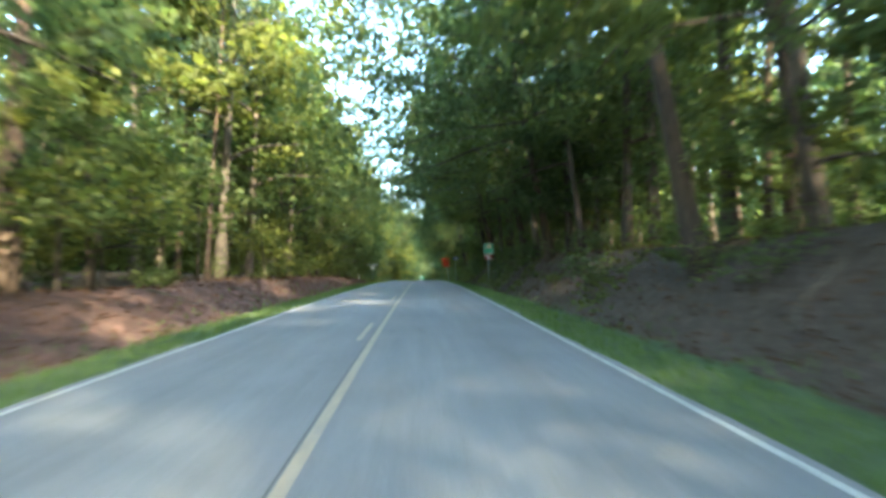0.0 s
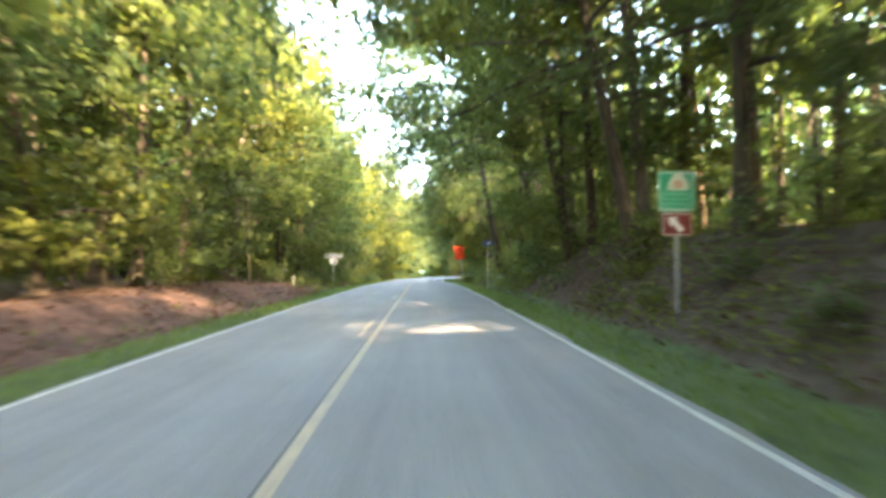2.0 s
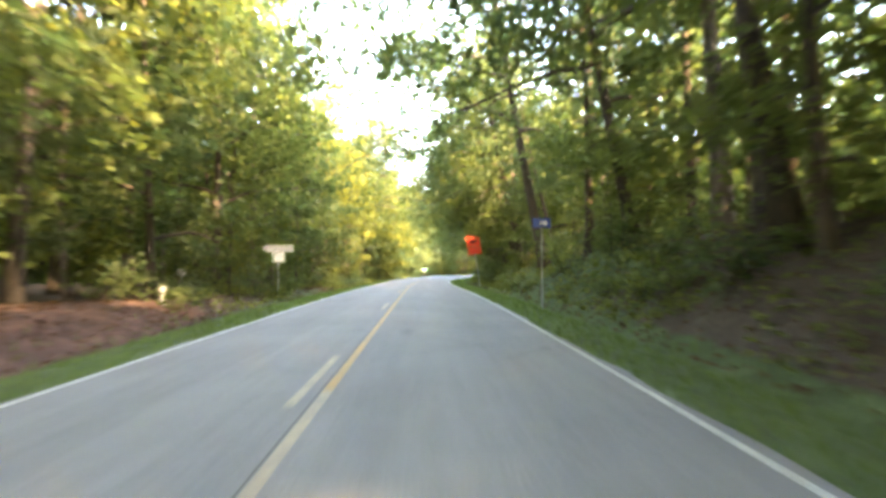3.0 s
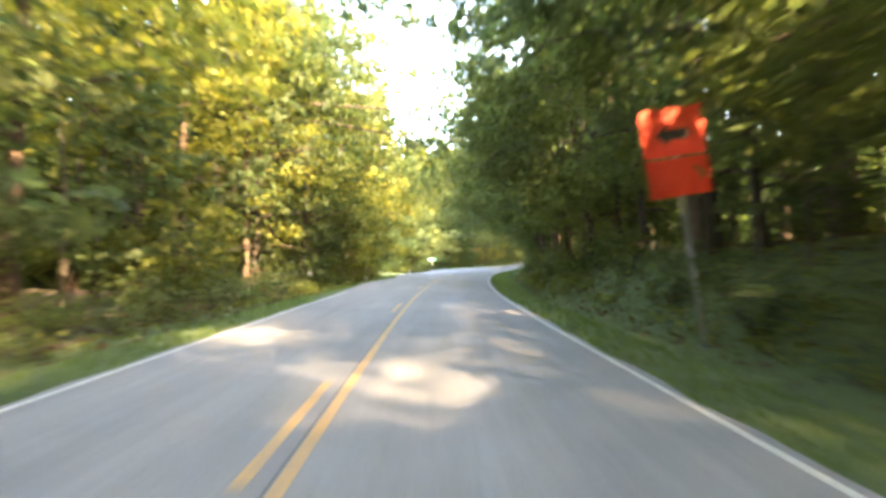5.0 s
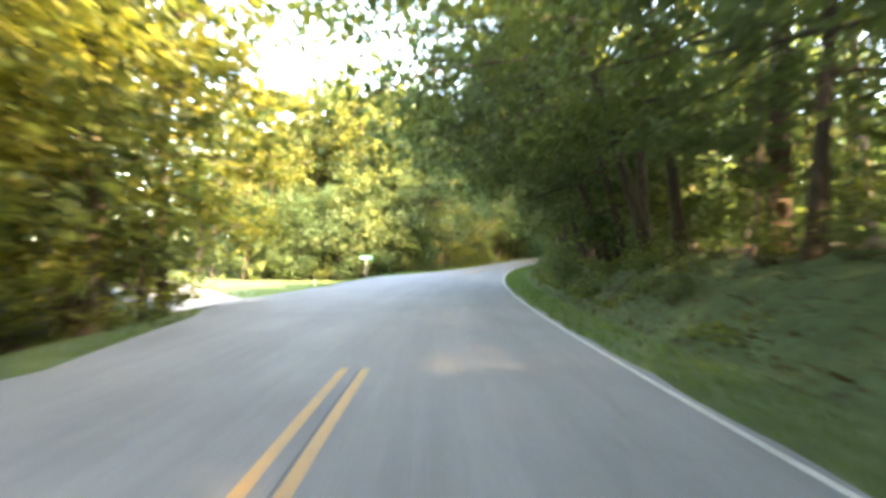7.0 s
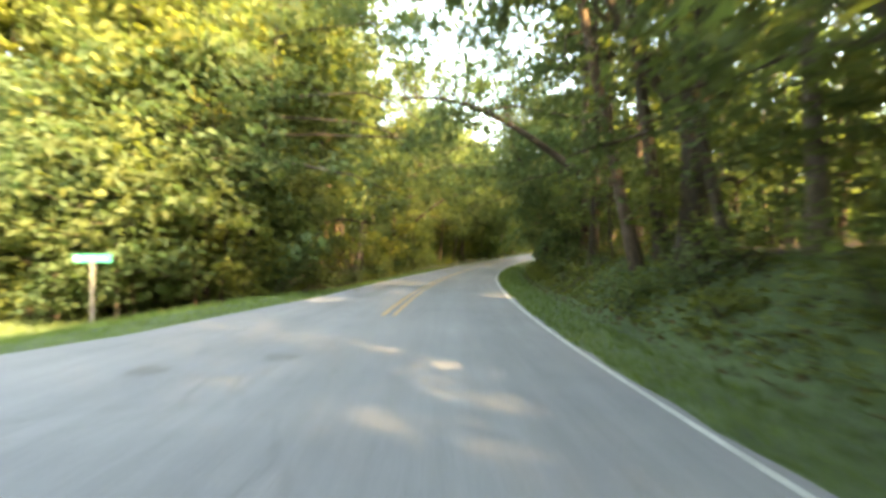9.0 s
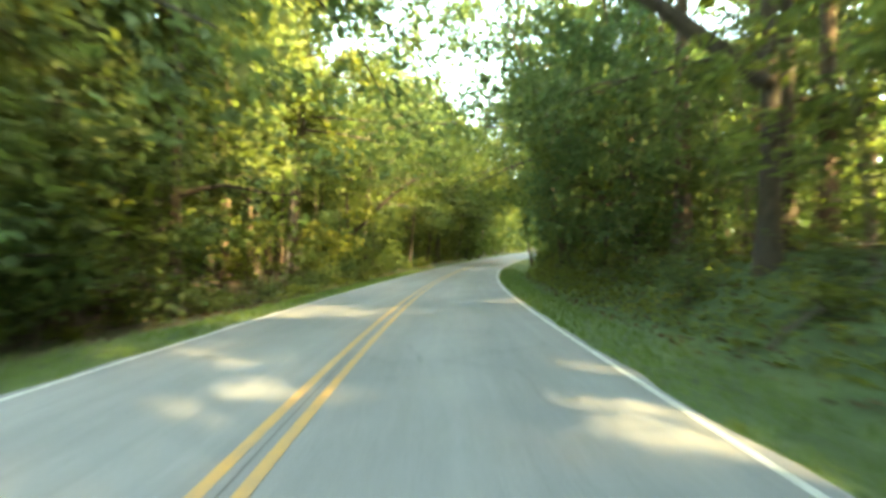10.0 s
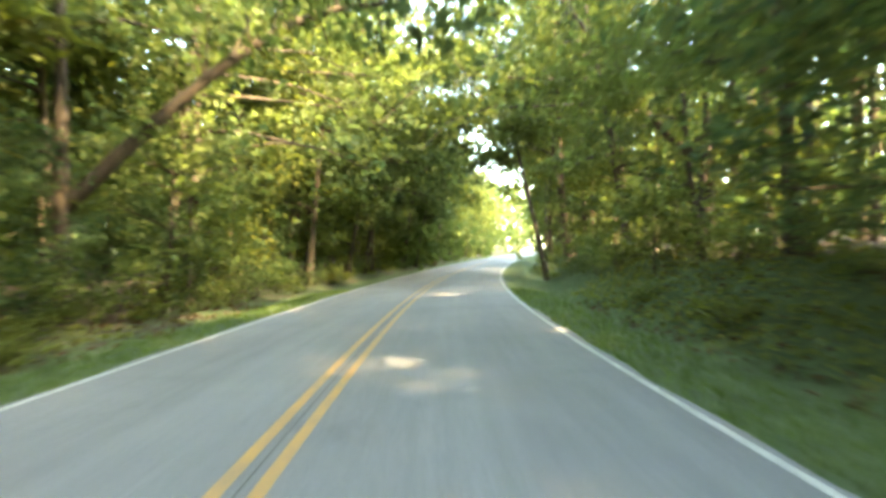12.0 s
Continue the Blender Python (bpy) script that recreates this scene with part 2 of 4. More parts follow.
def side_right(s):
    """The side road's right edge, past the nose of the lawn."""
    return np.interp(s, [158.9, 159, 164, 171, 181, 200], [-3.5, -9.6, -14, -20, -30, -50])


def flare_left(s):
    """The main road's left edge past the lawn's nose."""
    return np.interp(s, [158, 160, 166, 172, 176, 182, 187], [-10, -9.1, -7.0, -5.8, -4.5, -4.0, -3.6])


def side_fall(d):
    """How far the ground left of the junction lies below the road."""
    return 0.17 * np.clip(-np.asarray(d, float) - 6.0, 0, 6.5)


def side_mask(s, d):
    """1 on and near the side road and its lawn, left of the road."""
    along = smooth(126, 140, s) * (1 - smooth(186, 200, s))
    return np.where(d < -EDGE, along * smooth(-5.0, -1.0, d - side_left(s)), 0.0)


def ground_z(s, d):
    s, d = np.asarray(s, float), np.asarray(d, float)
    a = np.abs(d)
    base = np.interp(s, _s, _z) - np.interp(s, _s, _c) * np.clip(d, -EDGE, EDGE)
    x, y = road_point(s, d)
    rough = ripple(x, y) * 0.10 * smooth(5, 9, a) + ripple(x * 2.7, y * 2.3) * 0.05 * smooth(5, 8, a)
    verge = np.where(a < EDGE, -0.07, -0.05 - 0.05 * np.clip(a - EDGE, 0, 3))
    ditch = -0.16 * smooth(4.6, 5.6, a)
    right_top = np.interp(s, [-60, 0, 30, 60, 90, 130, 160, 200, 260], RIGHT_TOP)
    bank_r = right_top * smooth(5.3, 9.6, a) + 0.06 * np.clip(a - 10, 0, 60)
    left_top = np.interp(s, [-60, 0, 30, 60, 80, 110, 150, 200, 260], LEFT_TOP)
    bank_l = left_top * smooth(5.4, 8.2, a) + 0.03 * np.clip(a - 9, 0, 60)
    z = base + verge + ditch + np.where(d > 0, bank_r, bank_l) + rough
    return z + (base - 0.10 - side_fall(d) - z) * side_mask(s, d)


RIGHT_TOP = [2.5, 2.5, 2.5, 2.9, 2.5, 2.1, 2.1, 1.9, 1.7]
LEFT_TOP = [1.2, 1.1, 1.1, 0.9, 0.5, 0.0, -0.6, -0.2, 0.4]


# ---------------------------------------------------------------- building helpers
def mesh_object(name, verts, faces, mat, parent=None, smooth_shade=False, label=""):
    me = bpy.data.meshes.new(name)
    me.from_pydata(verts.tolist() if hasattr(verts, "tolist") else verts, [], faces.tolist() if hasattr(faces, "tolist") else faces)
    if mat:
        me.materials.append(mat)
    if smooth_shade:
        me.shade_smooth()
    ob = new(name, me)
    if parent:
        ob.parent = parent
    if label:
        tagged(ob, label)
    return ob


def part(name, bm, mat, parent, label=""):
    me = bpy.data.meshes.new(name)
    bm.to_mesh(me)
    bm.free()
    me.materials.append(mat)
    ob = new(name, me)
    ob.parent = parent
    if label:
        tagged(ob, label)
    return ob


def box_bm(x0, x1, y0, y1, z0, z1, bevel=0.0):
    bm = bmesh.new()
    bmesh.ops.create_cube(bm, size=1.0, matrix=Matrix.LocRotScale(((x0 + x1) / 2, (y0 + y1) / 2, (z0 + z1) / 2), None, (x1 - x0, y1 - y0, z1 - z0)))
    if bevel:
        bmesh.ops.bevel(bm, geom=bm.edges[:], offset=bevel, segments=2, affect='EDGES')
    return bm


def strip(name, stations, laterals, zfun, mat, lift=0.0):
    """A sheet that follows the road: rows along it, columns across it."""
    S, D = np.meshgrid(stations, laterals, indexing="ij")
    X, Y = road_point(S, D)
    Z = zfun(S, D) + lift
    n, k = S.shape
    idx = np.arange(n * k).reshape(n, k)
    faces = np.stack([idx[:-1, :-1], idx[:-1, 1:], idx[1:, 1:], idx[1:, :-1]], -1).reshape(-1, 4)
    ob = mesh_object(name, np.stack([X, Y, Z], -1).reshape(-1, 3), faces, mat, smooth_shade=True)
    att = ob.data.attributes.new("lateral", 'FLOAT', 'POINT')
    att.data.foreach_set("value", D.astype(np.float32).ravel())
    att = ob.data.attributes.new("along", 'FLOAT', 'POINT')
    att.data.foreach_set("value", S.astype(np.float32).ravel())
    return ob, S, D


def build_ground():
    st = np.concatenate([np.arange(-118, -10, 3.0), np.arange(-10, 250, 0.75), np.arange(250, 419, 3.0)])
    la = np.concatenate([-np.array([900, 400, 180, 90, 60, 45, 34, 26, 20, 16, 13.5, 12, 11, 10, 9.2, 8.6, 8.0, 7.4, 6.8, 6.3, 5.8, 5.4, 5.0, 4.6, 4.2, 3.85, 3.4]),
                         np.array([0.0]),
                         np.array([3.4, 3.85, 4.2, 4.6, 5.0, 5.4, 5.8, 6.3, 6.8, 7.4, 8.0, 8.6, 9.2, 10, 11, 12, 13.5, 16, 20, 26, 34, 45, 60, 90, 180])])
    ob, S, D = strip("ground", st, la, ground_z, GROUND)
    a = np.abs(D)
    reach = np.where(D > 0, np.interp(S, [0, 40, 90, 130, 250], [5.6, 5.6, 6.4, 6.8, 6.4]), np.interp(S, [0, 60, 85, 250], [5.1, 5.2, 6.4, 6.0]))
    green = 1 - smooth(reach - 0.5, reach + 0.8, a)
    green = np.maximum(green, np.where(D > 0, 0.62 * smooth(40, 80, S) + 0.25 * smooth(85, 100, S), 0.5 * smooth(75, 90, S)) * (1 - smooth(8, 12, a)))
    green = np.maximum(green, side_mask(S, D))
    clay = np.where(D < 0, smooth(5.1, 5.9, a) * (1 - smooth(8.2, 11, a)) * (1 - smooth(66, 80, S)), 0.30 * smooth(5.5, 6.5, a) * (1 - smooth(9, 12, a)))
    for nm, arr in (("green", green), ("clay", clay)):
        att = ob.data.attributes.new(nm, 'FLOAT', 'POINT')
        att.data.foreach_set("value", arr.astype(np.float32).ravel())
    return tagged(ob, "grass verges, red clay banks and brown leaf litter beside the road", "ground", kind="structure")


ground = build_ground()


def build_road():
    st = np.arange(-118, 419, 1.0)
    base = np.array([-EDGE, -HALF, -2.6, -1.7, -0.9, 0, 0.9, 1.7, 2.6, HALF, EDGE])
    ob, S, D = strip("road", st, base, road_z, ASPHALT)
    # the paved shoulder widens ahead of the side road, and the edges are ragged
    me = ob.data
    co = np.empty(len(me.vertices) * 3, np.float32)
    me.vertices.foreach_get("co", co)
    co = co.reshape(len(st), len(base), 3)
    rng = np.random.default_rng(5)
    wide = 0.75 * smooth(114, 128, st) * (1 - smooth(134, 140, st))
    for k, side in ((0, -1), (len(base) - 1, 1)):
        d = side * (EDGE + rng.uniform(-0.03, 0.10, len(st))) - (wide if side < 0 else 0)
        co[:, k, 0], co[:, k, 1] = road_point(st, d)
    me.vertices.foreach_set("co", co.ravel())
    tagged(ob, "worn grey two-lane asphalt road in dappled shade", "road", kind="structure")
    for a, e, lo, hi in ((134, 190, side_left, side_right), (158.5, 187, flare_left, lambda s: -3.5 + 0 * s)):
        st = np.arange(a, e + 0.5, 0.5)
        ob, S, U = strip("side_road", st, np.linspace(0, 1, 9), lambda s, d: s * 0, ASPHALT)
        D = lo(S) + (np.minimum(hi(S), -3.5) - lo(S)) * U
        X, Y = road_point(S, D)
        Z = np.interp(S, _s, _z) - np.interp(S, _s, _c) * np.clip(D, -EDGE, EDGE) - 0.012 - 0.03 * smooth(EDGE, EDGE + 3, -D) - side_fall(D)
        ob.data.vertices.foreach_set("co", np.stack([X, Y, Z], -1).astype(np.float32).ravel())
        tagged(ob, "grey asphalt side road with a flared mouth", "road", kind="structure")


def line(name, s_from, s_to, d, width, mat, label, step=1.0):
    n = max(2, int((s_to - s_from) / step) + 1)
    ob, _, _ = strip(name, np.linspace(s_from, s_to, n), np.array([d - width / 2, d + width / 2]), road_z, mat, 0.005)
    return tagged(ob, label, "road marking", kind="structure")


SOLID, TWIN = -0.16, -0.44        # before the junction
PAIR = (-0.12, -0.40)             # the double line past it
DASH_END = 38.04 - 12.19 * 11


def build_markings():
    white = "worn white edge line on the asphalt"
    line("edge_line", -118, 117, -HALF, 0.085, WHITE, white)
    line("edge_line", 186, 418, -HALF, 0.085, WHITE, white)
    line("edge_line", -118, 418, HALF, 0.085, WHITE, white)
    line("centre_line", -118, 60, SOLID, 0.11, YELLOW_WORN, "faded worn solid yellow centre line")
    line("centre_line", 60, 137, SOLID, 0.11, YELLOW, "solid yellow centre line")
    line("centre_joint", -118, 137, (SOLID + TWIN) / 2 + 0.06, 0.022, TAR, "dark cracked joint between the lanes")
    line("centre_joint", 180, 418, sum(PAIR) / 2, 0.018, TAR, "dark cracked joint between the lanes")
    for d in PAIR:
        line("centre_line", 180, 418, d, 0.11, YELLOW, "solid yellow centre line of a double line")
    s = DASH_END
    while s < 130:
        line("centre_dash", s - 3.05, s, TWIN, 0.11, YELLOW_WORN if s < 75 else YELLOW, "worn yellow passing dash beside the solid line", 0.5)
        s += 12.19
    line("centre_dash", 127.5, 137, TWIN, 0.11, YELLOW, "yellow line beside the solid line at the junction")


build_road()
build_markings()


def road_dark_patch(s, d, length, width, seed):
    """A dark patch on the asphalt with a ragged outline."""
    rng = np.random.default_rng(seed)
    a = np.linspace(0, 2 * np.pi, 40, endpoint=False)
    r = 1 + 0.16 * np.sin(3 * a + rng.uniform(0, 6)) + 0.10 * np.sin(7 * a + rng.uniform(0, 6)) + rng.normal(0, 0.05, 40)
    S, D = s + np.cos(a) * r * length / 2, d + np.sin(a) * r * width / 2
    S, D = np.append(S, s), np.append(D, d)
    x, y = road_point(S, D)
    v = np.stack([x, y, road_z(S, D) + 0.004], -1)
    f = np.array([[k, (k + 1) % 40, 40] for k in range(40)])
    if np.cross(v[1] - v[0], v[40] - v[0])[2] < 0:
        f = f[:, ::-1]
    tagged(mesh_object("asphalt_patch", v, f, DARK_PATCH), "dark patch on the grey asphalt", "road patch", kind="structure")


DARK_PATCH = paint_material("dark_asphalt_patch", (0.10, 0.10, 0.105), 0.9)
road_dark_patch(125.6, -0.75, 2.3, 1.0, 5)
road_dark_patch(172.9, -2.5, 0.6, 0.45, 6)
road_dark_patch(174.0, -1.2, 0.6, 0.5, 7)


# ---------------------------------------------------------------- trees
def tube(points, radii, sides):
    """Vertices and faces of a tapered tube along points."""
    pts = np.asarray(points, float)
    tang = np.gradient(pts, axis=0)
    tang /= np.linalg.norm(tang, axis=1)[:, None] + 1e-9
    ref = np.where(np.abs(tang[:, 2:3]) > 0.9, np.array([[1.0, 0, 0]]), np.array([[0, 0, 1.0]]))
    u = np.cross(tang, ref)
    u /= np.linalg.norm(u, axis=1)[:, None] + 1e-9
    v = np.cross(tang, u)
    ang = np.linspace(0, 2 * np.pi, sides, endpoint=False)
    ring = np.cos(ang)[None, :, None] * u[:, None, :] + np.sin(ang)[None, :, None] * v[:, None, :]
    vs = pts[:, None, :] + ring * np.asarray(radii)[:, None, None]
    n = len(pts)
    i = np.arange(n * sides).reshape(n, sides)
    f = np.stack([i[:-1], np.roll(i, -1, 1)[:-1], np.roll(i, -1, 1)[1:], i[1:]], -1).reshape(-1, 4)
    return vs.reshape(-1, 3), f


def joined(pieces):
    vs, fs, o = [], [], 0
    for v, f in pieces:
        vs.append(v)
        fs.append(f + o)
        o += len(v)
    return np.concatenate(vs), np.concatenate(fs)


def leaves(rng, centres, size, flat=0.6, narrow=0.5, out=None):
    """Small folded leaf sprays, four corners each, at the centres. out: the way each one faces, away from its clump."""
    n = len(centres)
    yaw = rng.uniform(0, 2 * np.pi, n)
    tilt = rng.normal(0, flat, n)
    roll = rng.normal(0, flat, n)
    a = np.stack([np.cos(yaw) * np.cos(tilt), np.sin(yaw) * np.cos(tilt), -np.abs(np.sin(tilt)) * 0.8], -1)
    side = np.stack([-np.sin(yaw), np.cos(yaw), np.zeros(n)], -1)
    b = side * np.cos(roll)[:, None] + np.array([[0, 0, 1.0]]) * np.sin(roll)[:, None]
    L = size * rng.uniform(0.6, 1.35, n)[:, None]
    W = L * narrow * rng.uniform(0.7, 1.2, n)[:, None]
    lift = np.array([[0, 0, 1.0]]) * (W * 0.35)
    c = np.asarray(centres)
    v = np.stack([c - a * L * 0.5, c + b * W * 0.5 + lift + a * L * 0.05, c + a * L * 0.5, c - b * W * 0.5 + lift + a * L * 0.05], 1)
    if out is not None:
        up = np.cross(v[:, 1] - v[:, 0], v[:, 2] - v[:, 0])
        flip = (up * out).sum(1) < 0
        v[flip] = v[flip][:, [0, 3, 2, 1]]
    i = np.arange(4 * n).reshape(n, 4)
    f = np.concatenate([i[:, [0, 1, 2]], i[:, [0, 2, 3]]])
    return v.reshape(-1, 3), f


def foliage(name, rng, centres, out, size, mat, parent, flat=0.6, narrow=0.5):
    """A leaf mesh whose shading follows the roundness of its clumps."""
    out = out / (np.linalg.norm(out, axis=1)[:, None] + 1e-6)
    v, f = leaves(rng, centres, size, flat, narrow, out)
    ob = mesh_object(name, v, f, mat, parent, True)
    own = np.cross(v[1::4] - v[0::4], v[2::4] - v[0::4])
    own /= np.linalg.norm(own, axis=1)[:, None] + 1e-9
    nrm = out * 0.7 + np.array([[0, 0, 0.25]]) + own * 0.35
    nrm /= np.linalg.norm(nrm, axis=1)[:, None] + 1e-9
    ob.data.normals_split_custom_set_from_vertices(np.repeat(nrm, 4, 0).tolist())
    return ob


def trunk_points(rng, height, lean, bend, n=11):
    t = np.linspace(0, 1, n)
    ph = rng.uniform(0, 6.28, 2)
    x = lean[0] * t ** 1.4 + bend * np.sin(t * 3.1 + ph[0]) - bend * np.sin(ph[0])
    y = lean[1] * t ** 1.4 + bend * np.cos(t * 2.7 + ph[1]) - bend * np.cos(ph[1])
    return np.stack([x, y, t * height - 0.25 * (1 - t)], -1)


def make_tree(seed, height, radius, crown_low, crown_r, clumps, per_clump, leaf, bark, leaf_mat, clump_r=1.1, lean=(0, 0), bend=0.25, limbs=9, droop=0.15, open_dir=None, spread=1.0, name="tree"):
    """A tree at the origin: tapered trunk with limbs, and a crown of leaf sprays in uneven clumps."""
    rng = np.random.default_rng(seed)
    root = new(name)
    spine = trunk_points(rng, height, lean, bend)
    t = np.linspace(0, 1, len(spine))
    rad = radius * (1 - 0.88 * t) * (1 + 0.5 * np.exp(-t * 25))
    thin = radius < 0.1
    pieces = [tube(spine, rad, 5 if thin else 8)]
    tips = []
    for k in range(limbs):
        f = crown_low + (0.96 - crown_low) * (k + rng.uniform(0.1, 0.9)) / limbs
        base = np.array([np.interp(f, t, spine[:, j]) for j in range(3)])
        az = k * 2.4 + rng.uniform(-0.5, 0.5)
        if open_dir is not None and spread > 1.5 and k % 2:
            az = open_dir + rng.normal(0, 0.75)
        rel = (f - crown_low) / (1 - crown_low)
        reach = crown_r * (0.55 + 0.6 * math.sin(min(1, rel * 1.15 + 0.18) * math.pi)) * rng.uniform(0.75, 1.15)
        if open_dir is not None:
            to_road = math.cos(az - open_dir)
            reach *= 1 + (spread - 1) * max(0.0, to_road) * float(smooth(4.0, 8.0, base[2])) - 0.25 * max(0.0, -to_road)
        u = np.linspace(0, 1, 6)
        rise = reach * rng.uniform(0.25, 0.7) / (1.0 if open_dir is None else max(1.0, spread))
        lx = base[0] + np.cos(az + 0.4 * u) * reach * u
        ly = base[1] + np.sin(az + 0.4 * u) * reach * u
        lz = base[2] + rise * u - droop * reach * u ** 2.5 * 2 + 0.05 * reach * np.sin(u * 7 + k) * u
        lx = lx + 0.05 * reach * np.sin(u * 6 + 2 * k) * u
        ly = ly + 0.05 * reach * np.cos(u * 5 + 3 * k) * u
        limb = np.stack([lx, ly, lz], -1)
        r0 = radius * (1 - 0.88 * f) * 0.55
        pieces.append(tube(limb, r0 * (1 - 0.85 * u) + 0.008, 3 if thin else 4))
        for uu in (0.45, 0.7, 0.88, 1.0):
            tips.append((np.array([np.interp(uu, u, limb[:, j]) for j in range(3)]), 0.5 + 0.5 * uu))
        # a side twig
        b2 = limb[3]
        az2 = az + rng.choice([-1, 1]) * rng.uniform(0.6, 1.1)
        end = b2 + np.array([math.cos(az2), math.sin(az2), rng.uniform(0.0, 0.6)]) * reach * 0.5
        tw = np.linspace(b2, end, 4)
        pieces.append(tube(tw, np.linspace(r0 * 0.4, 0.01, 4), 3))
        tips.append((end, 0.9))
        tips.append((tw[2], 0.7))
    tips.append((spine[-1], 1.0))
    v, f = joined(pieces)
    mesh_object("trunk", v, f, bark, root, True)
    cs, outs = [], []
    for k in range(clumps):
        c, w = tips[k % len(tips)] if k < len(tips) else tips[rng.integers(len(tips))]
        c = c + rng.normal(0, 0.28 * crown_r, 3) * np.array([1, 1, 0.7])
        rr = clump_r * rng.uniform(0.5, 1.25)
        m = int(per_clump * rng.uniform(0.5, 1.5))
        q = rng.normal(0, 1, (m, 3))
        q /= np.linalg.norm(q, axis=1)[:, None] + 1e-6
        q *= rr * rng.uniform(0.15, 1.0, (m, 1)) ** 0.55
        q[:, 2] *= 0.55
        cs.append(c + q)
        outs.append(q / rr + 0.35 * (c - np.array([spine[len(spine) // 2, 0], spine[len(spine) // 2, 1], c[2]])) / crown_r)
    cs, outs = np.concatenate(cs), np.concatenate(outs)
    keep = cs[:, 2] > 0.15
    if open_dir is not None:
        over = cs[:, 0] * math.cos(open_dir) + cs[:, 1] * math.sin(open_dir)
        keep &= (over < 2.6) | (cs[:, 2] > 4.6)
    cs, outs = cs[keep], outs[keep]
    foliage("crown", rng, cs, outs, leaf * (0.86 + 0.32 * np.clip(cs[:, 2:3] / 14, 0, 1)), leaf_mat, root)
    return root


def make_pine(seed, height, radius, bare, leaf):
    rng = np.random.default_rng(seed)
    root = new("pine_tree")
    spine = trunk_points(rng, height, rng.normal(0, 0.5, 2), 0.12)
    t = np.linspace(0, 1, len(spine))
    pieces = [tube(spine, radius * (1 - 0.85 * t) * (1 + 0.35 * np.exp(-t * 30)), 8)]
    cs, outs = [], []
    for k in range(20):
        f = bare + (0.99 - bare) * (k + rng.uniform(0, 1)) / 20
        base = np.array([np.interp(f, t, spine[:, j]) for j in range(3)])
        az = k * 2.4 + rng.uniform(-0.4, 0.4)
        reach = 3.0 * (1.05 - (f - bare) / (1 - bare)) ** 0.7 * rng.uniform(0.6, 1.1)
        end = base + np.array([math.cos(az), math.sin(az), rng.uniform(-0.15, 0.35)]) * reach
        pieces.append(tube(np.linspace(base, end, 3), [0.05, 0.03, 0.01], 3))
        for uu in (0.5, 0.75, 1.0):
            m = rng.integers(13, 26)
            q = rng.normal(0, 1, (m, 3)) * np.array([0.45, 0.45, 0.25])
            cs.append(base + (end - base) * uu + q)
            outs.append(q / 0.45)
    # dead stubs below the crown
    for k in range(7):
        f = rng.uniform(0.15, bare)
        base = np.array([np.interp(f, t, spine[:, j]) for j in range(3)])
        az = rng.uniform(0, 6.28)
        end = base + np.array([math.cos(az), math.sin(az), rng.uniform(-0.3, 0.2)]) * rng.uniform(0.4, 1.4)
        pieces.append(tube(np.linspace(base, end, 3), [0.025, 0.016, 0.006], 4))
    v, f = joined(pieces)
    mesh_object("trunk", v, f, BARK_PINE, root, True)
    foliage("crown", rng, np.concatenate(cs), np.concatenate(outs), leaf, LEAF_PINE, root, 0.8, 0.30)
    return root


SHAPES = {}


def make_bush(seed, width, height, n, leaf, mat, name="bush"):
    """A low shrub: a few stems and leaf sprays."""
    rng = np.random.default_rng(seed)
    root = new(name)
    pieces, cs = [], []
    for k in range(7):
        az = k * 2.4 + rng.uniform(-0.4, 0.4)
        end = np.array([math.cos(az) * width * 0.42, math.sin(az) * width * 0.42, height * rng.uniform(0.5, 1.0)]) * rng.uniform(0.6, 1.05)
        u = np.linspace(0, 1, 4)[:, None]
        stem = end * u * np.array([1, 1, 0]) + np.array([0, 0, 1.0]) * end[2] * u ** 0.7
        stem[0, 2] = -0.12
        pieces.append(tube(stem, [0.022, 0.016, 0.011, 0.005], 3))
        for uu in (0.35, 0.6, 0.8, 1.0):
            c = np.array([np.interp(uu, u[:, 0], stem[:, j]) for j in range(3)])
            m = max(3, int(n / 28 * rng.uniform(0.5, 1.5)))
            q = rng.normal(0, 1, (m, 3)) * np.array([0.16 * width, 0.16 * width, 0.13 * height])
            cs.append(c + q)
    cs = np.concatenate(cs)
    cs = cs[cs[:, 2] > 0.02]
    SHAPES[root] = (cs, leaf, mat)
    v, f = joined(pieces)
    mesh_object("stem", v, f, BARK_DARK, root)
    foliage("foliage", rng, cs, cs * np.array([1 / width, 1 / width, 0.8 / height]) + rng.normal(0, 0.12, cs.shape), leaf, mat, root, 0.55, 0.5)
    return root


def place(root, s, d, turn, size=1.0, tilt=(0, 0), sink=0.05):
    """A copy on the ground; tilt: degrees forward along the road, and towards the right."""
    x, y = road_point(s, d)
    turn_m = Euler((0, 0, radians(turn))).to_matrix()
    lean = Euler((radians(-tilt[0]), radians(tilt[1]), -radians(heading(s)))).to_matrix()
    m = Matrix.LocRotScale((float(x), float(y), float(ground_z(s, d)) - sink), (lean @ turn_m).to_quaternion(), None)
    ob = copy_thing(root, m)
    ob.scale = (size, size, size)
    TAKEN.append((s, d))
    return ob


TAKEN = []


def is_free(s, d, gap):
    return all(abs(s - a) > gap or abs(d - b) > gap for a, b in TAKEN)


def drop_kind(roots):
    for r in roots:
        for o in (*r.children_recursive, r):
            bpy.data.objects.remove(o)


